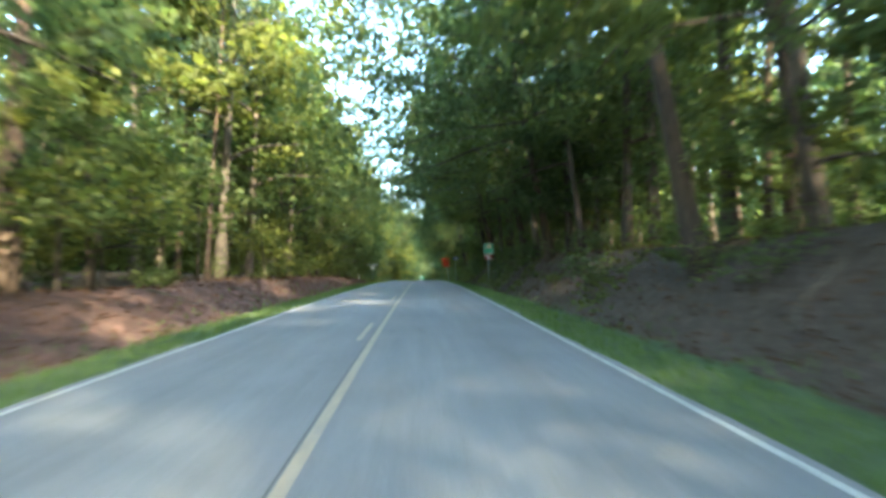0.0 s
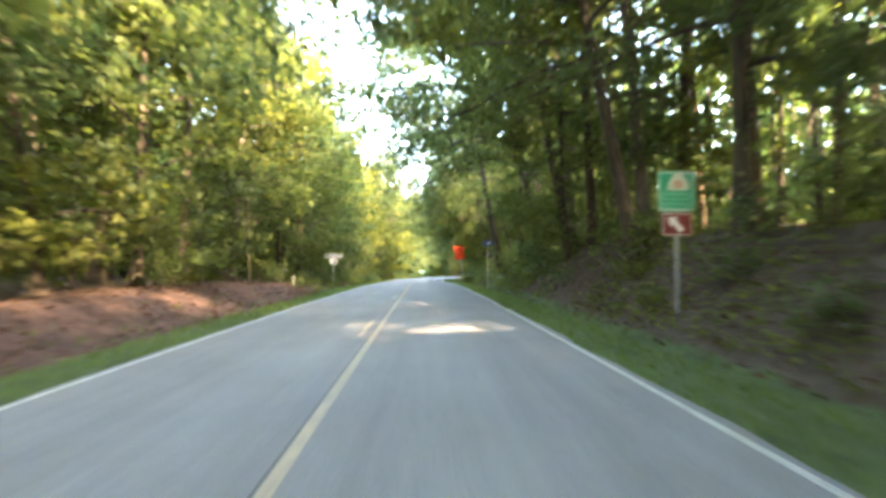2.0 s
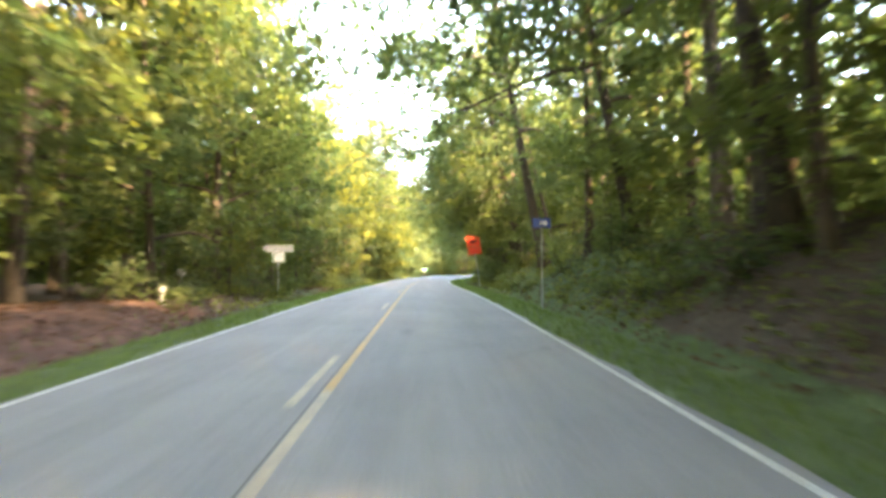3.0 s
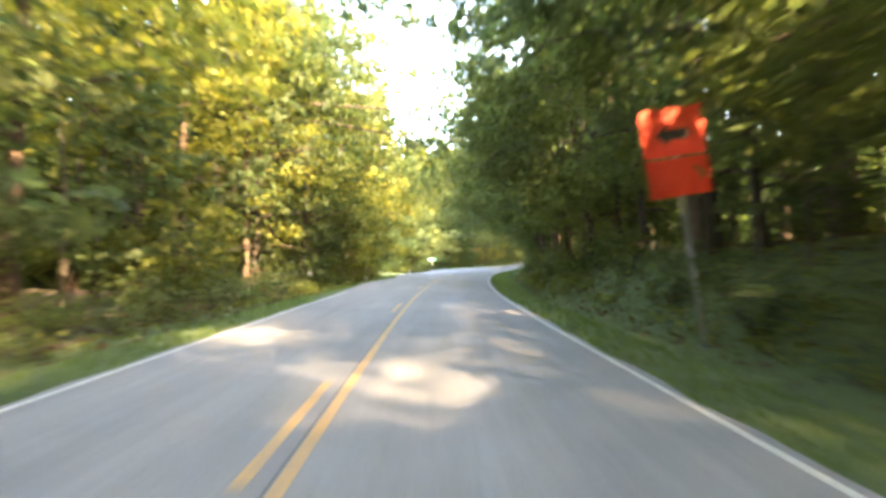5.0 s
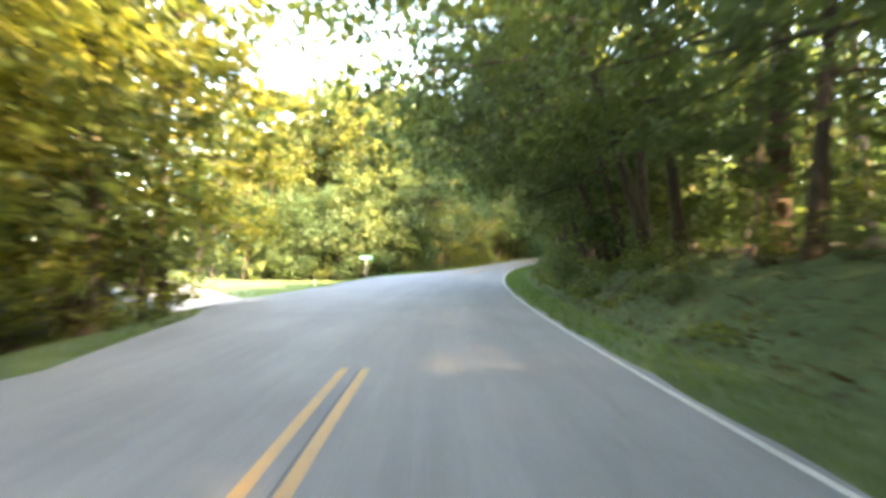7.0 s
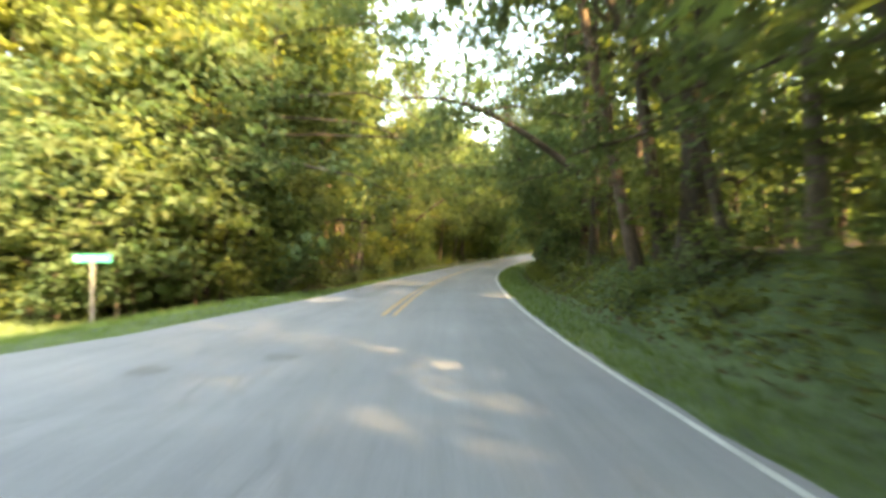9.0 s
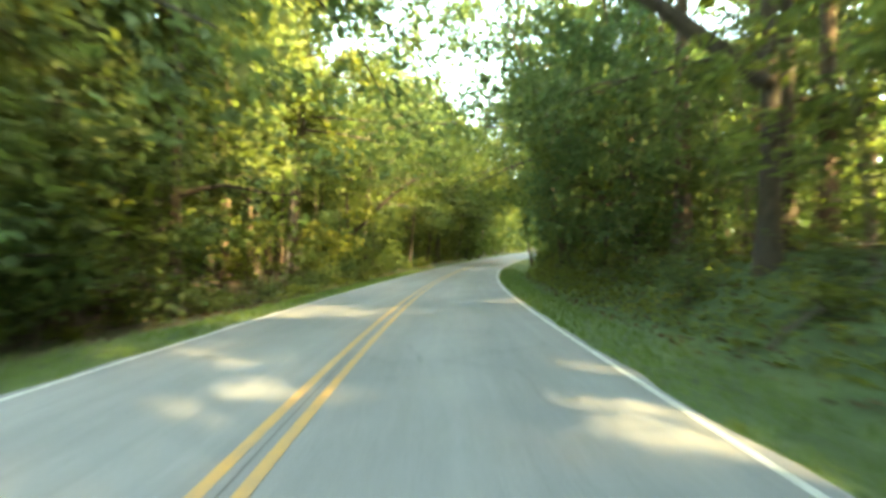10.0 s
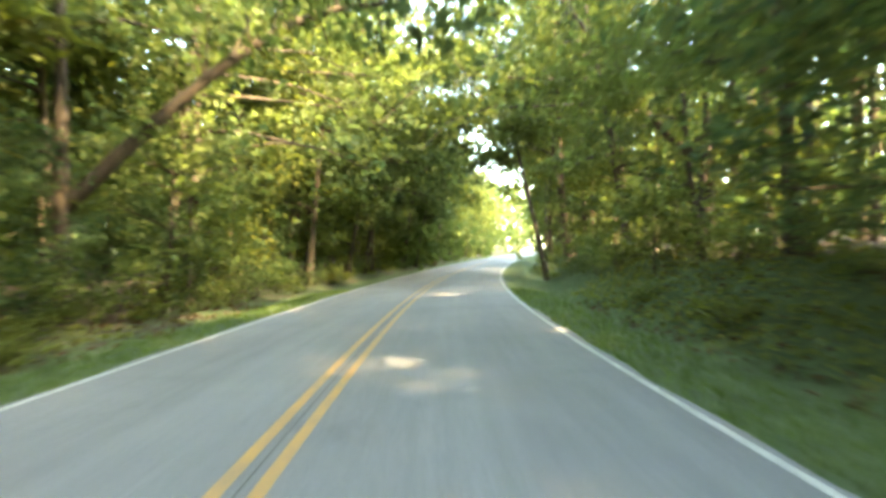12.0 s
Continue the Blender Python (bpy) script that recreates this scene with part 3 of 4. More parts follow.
def in_gap(s, d):
    """Clear ground: the side road and its lawn."""
    if d > 0 or s < 138 or s > 190:
        return False
    lo = float(side_left(s)) - (1.2 if s < 156 else 3.0)
    hi = 0.0 if s < 188 else float(side_right(s)) + 3.0
    return lo < d < hi


def edge_kinds(open_dir, spread, more=1.0, fine=1.0):
    """Roadside trees whose crowns grow out over the road."""
    o = dict(open_dir=open_dir, spread=spread)
    k, m = fine, lambda n: int(n * more)
    return [make_tree(101, 17, 0.20, 0.20, 3.9, 112, m(46), 0.38 * k, BARK_DARK, LEAF_MID, 1.5, limbs=11, **o),
            make_tree(102, 20, 0.24, 0.24, 4.4, 124, m(46), 0.40 * k, BARK_PALE, LEAF_MID, 1.6, limbs=12, **o),
            make_tree(103, 14, 0.16, 0.14, 3.4, 100, m(46), 0.36 * k, BARK_DARK, LEAF_DEEP, 1.4, limbs=10, **o),
            make_tree(104, 22, 0.27, 0.26, 4.6, 128, m(46), 0.42 * k, BARK_PALE, LEAF_LIGHT, 1.65, limbs=12, **o),
            make_tree(105, 12, 0.13, 0.12, 3.1, 90, m(50), 0.34 * k, BARK_DARK, LEAF_MID, 1.3, limbs=10, **o),
            make_tree(106, 19, 0.22, 0.22, 4.2, 120, m(46), 0.39 * k, BARK_DARK, LEAF_DEEP, 1.55, limbs=11, **o)]


RIGHT_TREES = edge_kinds(math.pi, 2.3, 1.12, 0.92)
LEFT_TREES = edge_kinds(0.0, 0.9, 0.85, 1.08)
INNER_TREES = [make_tree(201, 19, 0.19, 0.42, 3.2, 44, 33, 0.70, BARK_DARK, LEAF_MID, 1.6),
               make_tree(202, 21, 0.23, 0.40, 3.5, 46, 33, 0.75, BARK_PALE, LEAF_LIGHT, 1.7),
               make_tree(203, 17, 0.14, 0.34, 2.9, 40, 33, 0.68, BARK_DARK, LEAF_DEEP, 1.5),
               make_pine(204, 22, 0.20, 0.46, 0.76), make_pine(205, 20, 0.16, 0.50, 0.72), make_pine(206, 23, 0.24, 0.42, 0.78)]
SMALL_TREES = [make_tree(301, 5.5, 0.05, 0.15, 1.7, 30, 24, 0.37, BARK_DARK, LEAF_LIGHT, 0.8, bend=0.15, limbs=8, name="sapling"),
               make_tree(302, 7.0, 0.06, 0.20, 2.0, 34, 24, 0.39, BARK_DARK, LEAF_MID, 0.9, bend=0.2, limbs=8, name="sapling"),
               make_tree(303, 4.0, 0.04, 0.10, 1.5, 26, 24, 0.34, BARK_DARK, LEAF_MID, 0.75, bend=0.1, limbs=7, name="sapling"),
               make_tree(304, 8.5, 0.07, 0.18, 2.3, 40, 24, 0.41, BARK_PALE, LEAF_DEEP, 1.0, bend=0.25, limbs=9, name="sapling")]
for r in RIGHT_TREES + LEFT_TREES:
    tagged(r, "tall leafy broadleaf tree at the forest edge", "tree", "trees along the road")
for r in INNER_TREES[:3]:
    tagged(r, "slender bare-stemmed broadleaf tree deep in the woods", "tree", "forest trees")
for r in INNER_TREES[3:]:
    tagged(r, "tall straight pine with a bare reddish trunk", "pine tree", "pines in the woods")
for r in SMALL_TREES:
    tagged(r, "thin young sapling with sparse green leaves", "sapling", "saplings under the trees")


def key_trees():
    """The trees whose trunks stand out beside the road: way along, lateral, kind, size, lean to the right."""
    e, n = RIGHT_TREES, INNER_TREES
    right = [(23, 9.5, e[0], 1.1, -2), (23.6, 11, n[1], 1.0, 1), (16, 10, n[0], 1.15, -3), (14, 11.2, n[1], 1.1, -2), (50, 9, e[5], 1.0, -4),
             (44, 11, n[0], 1.0, -2), (47, 14, n[2], 1.1, 0), (61, 8.6, e[5], 1.15, -6), (63, 8.0, e[4], 1.1, -4), (59, 10, n[0], 1.1, -3),
             (58, 11.2, n[5], 1.2, 0), (70, 10, n[1], 1.2, -2), (74, 11, n[0], 1.0, -4), (79, 8.6, e[0], 1.0, -3)]
    right += [(67, 9.4, e[1], 1.0, -4), (56, 9.0, e[3], 0.9, -5), (31, 9.2, e[5], 1.0, -4), (38, 8.8, e[1], 0.95, -5)]
    far_right = [(197, 9.6, e[5], 0.9, -3), (152, 8.6, e[3], 0.8, -6), (164, 8.8, e[1], 0.85, -6),
                 (125, 9.0, e[1], 0.9, -1), (142, 9.0, e[5], 0.95, 0), (138, 12.0, n[3], 1.1, 0), (158, 9.0, e[2], 1.15, -7), (147, 11.0, n[5], 1.3, 0),
                 (178.5, 9.6, n[1], 1.0, -1), (187.4, 8.3, n[3], 1.3, -13), (173, 9.4, n[5], 1.15, 2), (202, 9.0, n[5], 1.2, -1), (212, 12.0, n[1], 1.0, 0),
                 (218, 8.9, e[4], 1.1, -2)]
    far_right += [(108, 8.8, e[2], 1.1, -6), (113.5, 8.8, e[4], 1.25, -6), (121.5, 8.8, e[2], 1.1, -7), (129.5, 8.8, e[4], 1.25, -7), (118.5, 9.4, e[4], 1.2, -6), (126, 9.6, e[2], 1.1, -6), (133, 9.4, e[4], 1.2, -6), (139, 9.4, e[2], 1.1, -7)]
    far_right += [(104, 9.6, RIGHT_TREES[3], 1.05, -3), (110, 9.2, RIGHT_TREES[1], 1.1, -3)]
    far_right += [(152, 8.7, e[0], 1.2, -20), (158.5, 8.7, e[2], 1.2, -21), (165, 8.7, e[4], 1.3, -21)]
    # crowns that close over the road past the junction
    far_right += [(149, 8.8, e[0], 1.1, -10), (155.5, 8.8, e[2], 1.2, -12), (161.5, 8.8, e[2], 1.05, -13), (168, 8.8, e[4], 1.25, -14), (174.5, 8.8, e[2], 1.05, -12),
                  (181, 8.8, e[2], 1.1, -12), (207, 9.6, e[2], 1.0, -8)]
    e = LEFT_TREES
    left = [(14, -9.5, n[5], 1.0, 0), (28, -10, n[4], 1.0, 1), (25, -12, n[1], 0.9, 0), (44, -10, e[0], 1.2, 1), (64, -11, n[5], 0.9, 0),
            (117, -11, n[5], 0.95, 0), (123, -10, e[2], 1.2, 2), (136, -11.5, n[3], 1.0, 3), (149, -9.4, n[3], 0.9, 0), (148, -11, n[5], 0.8, 0), (145, -9.2, e[1], 0.85, 0)]
    far_left = [(202, -8.6, e[5], 1.0, 2), (215.4, -11.4, n[5], 1.1, 0), (211.1, -10.9, n[5], 1.05, 0), (206, -10.5, n[3], 1.0, 0), (226.1, -10.9, n[1], 0.8, 0),
                (216.7, -9.9, n[1], 0.9, 7), (221.5, -12.0, n[4], 1.0, 0), (250, -10.5, e[1], 0.9, 0), (193, -10, e[2], 1.05, 0), (190, -13.5, e[4], 1.15, 0),
                (197, -9.0, e[4], 0.9, 2)]
    clearing = [(195, -13, e[2], 1.4, 0), (199, -15, e[4], 1.4, 0), (204, -17, e[2], 1.4, 0), (206, -40, e[3], 1.1, 0), (213, -34, e[1], 1.1, 0), (215, -27, e[3], 1.1, 0),
                (222, -20, e[3], 1.1, 0), (192, -32, e[1], 1.1, 0), (187, -26, e[3], 1.0, 0), (176, -42, e[5], 1.0, 0), (184, -48, e[3], 1.1, 0), (161, -25.5, e[1], 1.0, 0), (155, -18, e[3], 0.9, 0)]
    low = [(188.5, -12, SMALL_TREES[3], 1.1, 0), (188, -15, SMALL_TREES[3], 1.2, 0), (189, -8.6, SMALL_TREES[1], 1.0, 0), (190, -9.6, SMALL_TREES[3], 1.1, 0),
           (189, -17, SMALL_TREES[3], 1.1, 0), (193, -8.6, SMALL_TREES[1], 1.1, 0), (191, -11.5, SMALL_TREES[3], 1.25, 0), (195, -10.5, SMALL_TREES[3], 1.2, 0)]
    near = [(141, -10, e[0], 1.0, 0), (147, -12.8, e[2], 1.0, 0), (151, -14, e[4], 1.0, 0), (143, -8.6, SMALL_TREES[3], 1.0, 0), (146, -9.4, SMALL_TREES[1], 1.0, 0),
            (149, -10.6, SMALL_TREES[2], 1.1, 0), (139, -8.4, SMALL_TREES[0], 1.0, 0)]
    clearing += [(196, -13.5, e[3], 1.05, 0), (198.5, -20, e[1], 1.15, 0), (195, -27, e[3], 1.05, 0), (203, -12, e[1], 1.1, 0)]
    left += clearing + low + near + [(121, -9.2, e[5], 0.95, 0), (127.5, -8.8, e[0], 1.05, 0), (133, -9.6, e[5], 1.0, 0)]
    rng = random.Random(3)
    for s, d, kind, size, lean in right + far_right + left + far_left:
        place(kind, s, d, rng.uniform(-30, 30), size, (rng.uniform(-2, 2), lean))


def arching_tree(seed, s, d, h0, h1, reach, toward, tall):
    """An old tree whose long bare limb arches over the road."""
    rng = np.random.default_rng(seed)
    root = make_tree(seed, tall, 0.24, 0.45, 4.2, 90, 50, 0.38, BARK_DARK, LEAF_DEEP, 1.5)
    u = np.linspace(0, 1, 16)
    limb = np.stack([toward * reach * u, 0.5 * np.sin(u * 2.6), h0 + (h1 - h0) * np.sin(u * 1.75)], -1)
    pieces = [tube(limb, 0.22 * (1 - 0.75 * u) + 0.012, 7)]
    cs = []
    for k in range(6, 16):
        end = limb[k] + np.array([rng.uniform(-0.3, 1.0) * toward, rng.uniform(-1.6, 1.6), rng.uniform(0.1, 1.3)])
        pieces.append(tube(np.linspace(limb[k], end, 3), [0.04, 0.025, 0.01], 4))
        cs.append(end + rng.normal(0, 1, (46, 3)) * np.array([0.8, 0.8, 0.35]))
        twig = limb[k] + np.array([rng.uniform(-0.8, 0.8), rng.uniform(-1.4, 1.4), rng.uniform(1.4, 3.6)])
        pieces.append(tube(np.linspace(limb[k], twig, 3), [0.045, 0.03, 0.01], 4))
        cs.append(twig + rng.normal(0, 1, (70, 3)) * np.array([0.9, 0.9, 0.5]))
    v, f = joined(pieces)
    mesh_object("limb", v, f, BARK_DARK, root, True, "long bare arching limb")
    v, f = leaves(rng, np.concatenate(cs), 0.3)
    mesh_object("foliage", v, f, LEAF_MID, root)
    tagged(root, "old broadleaf tree with a limb arching over the road", "tree", "trees along the road")
    x, y = road_point(s, d)
    root.matrix_basis = Matrix.LocRotScale((float(x), float(y), float(ground_z(s, d)) - 0.05), Euler((0, 0, -radians(heading(s)))), None)
    TAKEN.append((s, d))


def forked_tree(seed, s, d, fork, tall, radius, limbs):
    """An old tree whose dark trunk divides low down. limbs: lean to the right, along the road, and thickness."""
    rng = np.random.default_rng(seed)
    root = new("tree")
    u = np.linspace(0, 1, 7)
    bole = np.stack([0.12 * np.sin(u * 3), 0.1 * np.sin(u * 2 + 1), -0.3 + (fork + 0.5) * u], -1)
    pieces = [tube(bole, radius * (1.3 - 0.35 * u + 0.4 * np.exp(-u * 9)), 11)]
    cs, outs = [], []
    for right, along, thick in limbs:
        w = np.linspace(0, 1, 9)
        h = (tall - fork) * rng.uniform(0.8, 1.0)
        limb = np.stack([bole[-2, 0] + right * w ** 0.8 + 0.15 * np.sin(w * 7 + right), bole[-2, 1] + along * w ** 0.8 + 0.15 * np.cos(w * 6 + along),
                         bole[-2, 2] + h * w ** 1.15], -1)
        pieces.append(tube(limb, thick * (1 - 0.82 * w), 7))
        for k in range(3, 9):
            for _ in range(2):
                end = limb[k] + np.array([rng.normal(0, 1.7), rng.normal(0, 1.7), rng.uniform(-0.4, 1.2)])
                pieces.append(tube(np.linspace(limb[k], end, 3), [thick * 0.28, thick * 0.18, 0.01], 4))
                q = rng.normal(0, 1, (60, 3)) * np.array([0.95, 0.95, 0.5])
                cs.append(end + q)
                outs.append(q + 0.3 * (end - limb[k]))
    v, f = joined(pieces)
    mesh_object("trunk", v, f, BARK_DARK, root, True, "dark trunk that forks low down")
    foliage("crown", rng, np.concatenate(cs), np.concatenate(outs), 0.36, LEAF_DEEP, root)
    tagged(root, "old broadleaf tree with a low forked dark trunk", "tree", "trees along the road")
    x, y = road_point(s, d)
    root.matrix_basis = Matrix.LocRotScale((float(x), float(y), float(ground_z(s, d)) - 0.05), Euler((0, 0, -radians(heading(s)))), None)
    TAKEN.append((s, d))


def plant_forest():
    rng = random.Random(11)
    for side in (1, -1):
        s = -4.0
        while s < 286:
            d = (rng.uniform(8.2, 9.6) if s < 90 else rng.uniform(8.6, 10.6)) if side > 0 else -rng.uniform(8.6, 11)
            if not in_gap(s, d) and is_free(s, d, 2.4) and not (side < 0 and 204 < s < 219):
                if s > 248:
                    place(rng.choice(INNER_TREES[:3]), s, side * rng.uniform(6.2, 8), rng.uniform(0, 360), rng.uniform(0.8, 1.0), (rng.uniform(-3, 3), -10 * side))
                elif side < 0 and (196 < s < 245 or 112 < s < 132) and rng.random() < (0.6 if s > 140 else 0.75):
                    # here the crowns close over the road from both sides
                    place(rng.choice([RIGHT_TREES[k] for k in (0, 2, 5)]), s, d, 180 + rng.uniform(-35, 35), rng.uniform(0.9, 1.1), (rng.uniform(-3, 3), rng.uniform(1, 5)))
                else:
                    kinds = LEFT_TREES if side < 0 else ([RIGHT_TREES[k] for k in (0, 2, 2, 4, 5)] if 75 < s < 205 else RIGHT_TREES)
                    place(rng.choice(kinds), s, d, rng.uniform(-35, 35), rng.uniform(0.85, 1.12),
                          (rng.uniform(-3, 3), (rng.uniform(-15, -8) if s < 100 else rng.uniform(-11, -5)) if side > 0 else rng.uniform(-3, 2)))
            s += rng.uniform(4.2, 6.6) if s < 240 else rng.uniform(5, 8)
        s = -30.0
        while s < 300:
            for lo, hi in ((11, 15.5), (15.5, 23)) if 0 < s < 246 else ((7.5, 11), (11, 15.5), (15.5, 23)):
                d = side * rng.uniform(lo, hi)
                ss = s + rng.uniform(-4, 4)
                if not in_gap(ss, d) and is_free(ss, d, 1.5) and not (183 < ss < 198 and -29 < d < 0):
                    place(rng.choice(INNER_TREES), ss, d, rng.uniform(0, 360), rng.uniform(0.8, 1.15), (rng.uniform(-3, 3), rng.uniform(-3, 3)))
            s += 6.4
        if side > 0:
            # unseen trees behind the start, added to cast shade ahead
            for k in range(18):
                place(rng.choice(INNER_TREES), rng.uniform(-80, -32), rng.uniform(6.5, 24), rng.uniform(0, 360), rng.uniform(0.9, 1.15))
        s = -20.0
        while s < 292:
            d = side * (rng.uniform(8.0, 14) if side > 0 or s < 70 else rng.uniform(7.4, 12))
            if not in_gap(s, d) and is_free(s, d, 0.6):
                place(rng.choice(SMALL_TREES), s, d, rng.uniform(0, 360), rng.uniform(0.75, 1.25))
            s += (rng.uniform(3.0, 5.2) if s < 80 else rng.uniform(2.0, 3.6)) if side > 0 else rng.uniform(1.9, 3.4)


def plant_canopy():
    """Big spreading trees that close most of the sky: over the road from the bank, and tall ones behind the bend."""
    rng = random.Random(53)
    o = dict(open_dir=math.pi, spread=2.5, limbs=14)
    wide = [make_tree(711, 21, 0.28, 0.32, 4.9, 150, 48, 0.40, BARK_DARK, LEAF_MID, 1.7, **o),
            make_tree(712, 19, 0.25, 0.28, 4.8, 150, 48, 0.38, BARK_DARK, LEAF_DEEP, 1.65, **o)]
    tall = [make_tree(713, 25, 0.27, 0.26, 4.6, 150, 40, 0.52, BARK_PALE, LEAF_LIGHT, 1.9, limbs=14),
            make_tree(714, 24, 0.25, 0.22, 4.4, 150, 40, 0.50, BARK_DARK, LEAF_MID, 1.9, limbs=14)]
    near = [make_tree(717, 23, 0.26, 0.20, 4.6, 165, 66, 0.34, BARK_DARK, LEAF_MID, 1.7, limbs=15),
            make_tree(718, 21, 0.23, 0.16, 4.3, 160, 66, 0.32, BARK_DARK, LEAF_LIGHT, 1.6, limbs=15)]
    gold = make_tree(715, 19, 0.21, 0.20, 4.2, 130, 46, 0.38, BARK_PINE, LEAF_GOLD, 1.6, limbs=13)
    tagged(gold, "tall roadside tree with yellow-green leaves", "tree", "trees along the road")
    for s, d in YELLOW_TREES:
        place(gold, s, d, rng.uniform(0, 360), rng.uniform(0.9, 1.08), (rng.uniform(-2, 2), rng.uniform(-1, 3)))
    # bushes bright in the sun: their sunlight is painted in as leaf colour
    low = make_tree(716, 8.0, 0.10, 0.05, 3.2, 100, 46, 0.32, BARK_PINE, LEAF_GOLD, 1.4, limbs=11)
    tagged(low, "bushy young tree with yellow-green leaves", "tree", "trees along the road")
    for s in (136, 141, 147):
        place(low, s, -8.9 + rng.uniform(-0.5, 0.5), rng.uniform(0, 360), rng.uniform(0.75, 1.1))
    for s in (151.5, 154, 157):
        place(low, s, float(side_left(s)) - 2.6, rng.uniform(0, 360), rng.uniform(0.45, 0.65))
    for r in wide:
        tagged(r, "broad old tree with limbs spreading over the road", "tree", "trees along the road")
    for r in tall + near:
        tagged(r, "very tall leafy tree in the woods beside the road", "tree", "trees along the road")
    for k, s in enumerate(OVERHANG_RIGHT):
        place(wide[k % 2], s, 8.0 + 0.6 * (k % 3), rng.uniform(-20, 20), rng.uniform(0.97, 1.1), (rng.uniform(-2, 2), -10 if s < 110 else -7))
    for k, (s, d) in enumerate(OVERHANG_LEFT):
        place(wide[k % 2], s, d, 180 + rng.uniform(-20, 20), rng.uniform(0.95, 1.05), (rng.uniform(-2, 2), 5))
    for k, (s, d) in enumerate(TALL_TREES):
        place((near if 212 < s < 256 else tall)[k % 2], s, d, rng.uniform(0, 360), rng.uniform(0.93, 1.06) * (0.68 if s > 292 else 1.0), (rng.uniform(-2, 2), rng.uniform(-2, 2)))
    drop_kind(wide + tall + near + [gold, low])


OVERHANG_RIGHT = (14, 33, 44, 54.5, 65, 75, 85.5, 96, 187, 221, 256)
OVERHANG_LEFT = ((125, -10.4), (193, -9.6), (217, -9.8), (236, -10.5), (243, -11.5), (262, -8.6))
YELLOW_TREES = ((106, -9.8), (113.5, -10.8), (120, -9.2), (129, -11), (138, -9.4), (145, -9.8))
TALL_TREES = ((52, -14.5), (60, -13), (67, -15), (75, -13), (83, -14.5), (91, -13), (193, -13.5), (199.5, -10.5), (196, -21.5), (201, -26), (207, -22), (198, -17), (203, -11), (209, -15.5), (214, -10.5), (219, -16), (226, -15), (232, -17), (238, -10.5), (245, -12), (252, -10), (258, -14), (264, -10),
              (272, -12), (280, -9), (288, -12), (296, -9.5), (244, 13), (252, 11.5), (259, 10), (266, 9), (276, 9), (286, 9), (300, -7.5), (308, -9), (316, -8), (325, -9), (334, -8), (297, 8), (307, 7.5), (318, 8))


def plant_corner():
    """The dense bushy trees behind the lawn at the junction."""
    rng = random.Random(37)
    kinds = [make_tree(701, 9.0, 0.11, 0.06, 3.3, 105, 46, 0.36, BARK_DARK, LEAF_SHRUB, 1.45, limbs=11),
             make_tree(702, 7.5, 0.10, 0.05, 3.0, 95, 46, 0.34, BARK_DARK, LEAF_SHRUB, 1.35, limbs=10)]
    for r in kinds:
        tagged(r, "dense soft green bushy tree at the junction corner", "tree", "trees along the road")
    for k in range(9):
        place(kinds[k % 2], 188.0 + rng.uniform(0, 3), -9.4 - 2.1 * k + rng.uniform(-0.5, 0.5), rng.uniform(0, 360), rng.uniform(0.95, 1.2))
    for s, d, size in ((204.5, 8.3, 0.95), (210.5, 8.4, 1.0), (222, 8.8, 0.9), (158, 9.4, 0.9), (224.5, -9.8, 0.55), (229, -10.8, 0.7), (233.5, -9.6, 0.5), (239, -10.2, 0.65), (246, -9.8, 0.6)):
        tagged(place(kinds[int(s) % 2], s, d, rng.uniform(0, 360), size), "dense soft green bushy tree beside the verge", "tree", "trees along the road")
    drop_kind(kinds)


def plant_middle_storey():
    rng = random.Random(31)
    s = -14.0
    while s < 240:
        if 8 < s < 44:
            # bare stems stand close together here
            place(INNER_TREES[rng.choice((3, 4, 5))], s + rng.uniform(-1, 1), rng.uniform(10.5, 20), rng.uniform(0, 360), rng.uniform(0.6, 0.9), (rng.uniform(-3, 3), rng.uniform(-3, 3)))
            if rng.random() < 0.5:
                s += rng.uniform(2.0, 3.0)
                continue
        d = rng.uniform(9.6, 16.5) if not 170 < s < 206 else rng.uniform(11.8, 17)
        if 45 < s < 62 or 124 < s < 150 or 222 < s < 238:
            # open stands of thin pines
            for k in range(2):
                place(INNER_TREES[rng.choice((3, 4, 4))], s + rng.uniform(-1.5, 1.5), rng.uniform(11, 21), rng.uniform(0, 360), rng.uniform(0.65, 0.95), (rng.uniform(-2, 2), rng.uniform(-2, 2)))
        else:
            place(rng.choice(SMALL_TREES[1:]), s, d, rng.uniform(0, 360), rng.uniform(1.25, 1.75), (rng.uniform(-4, 4), rng.uniform(-6, 3)))
        s += rng.uniform(3.0, 5.0)
    for k in range(26):
        s, d = rng.uniform(191, 214), -rng.uniform(10, 36)
        if d > side_right(s) + 6:
            place(SMALL_TREES[rng.choice((0, 1, 3))], s, d, rng.uniform(0, 360), rng.uniform(1.3, 1.8))


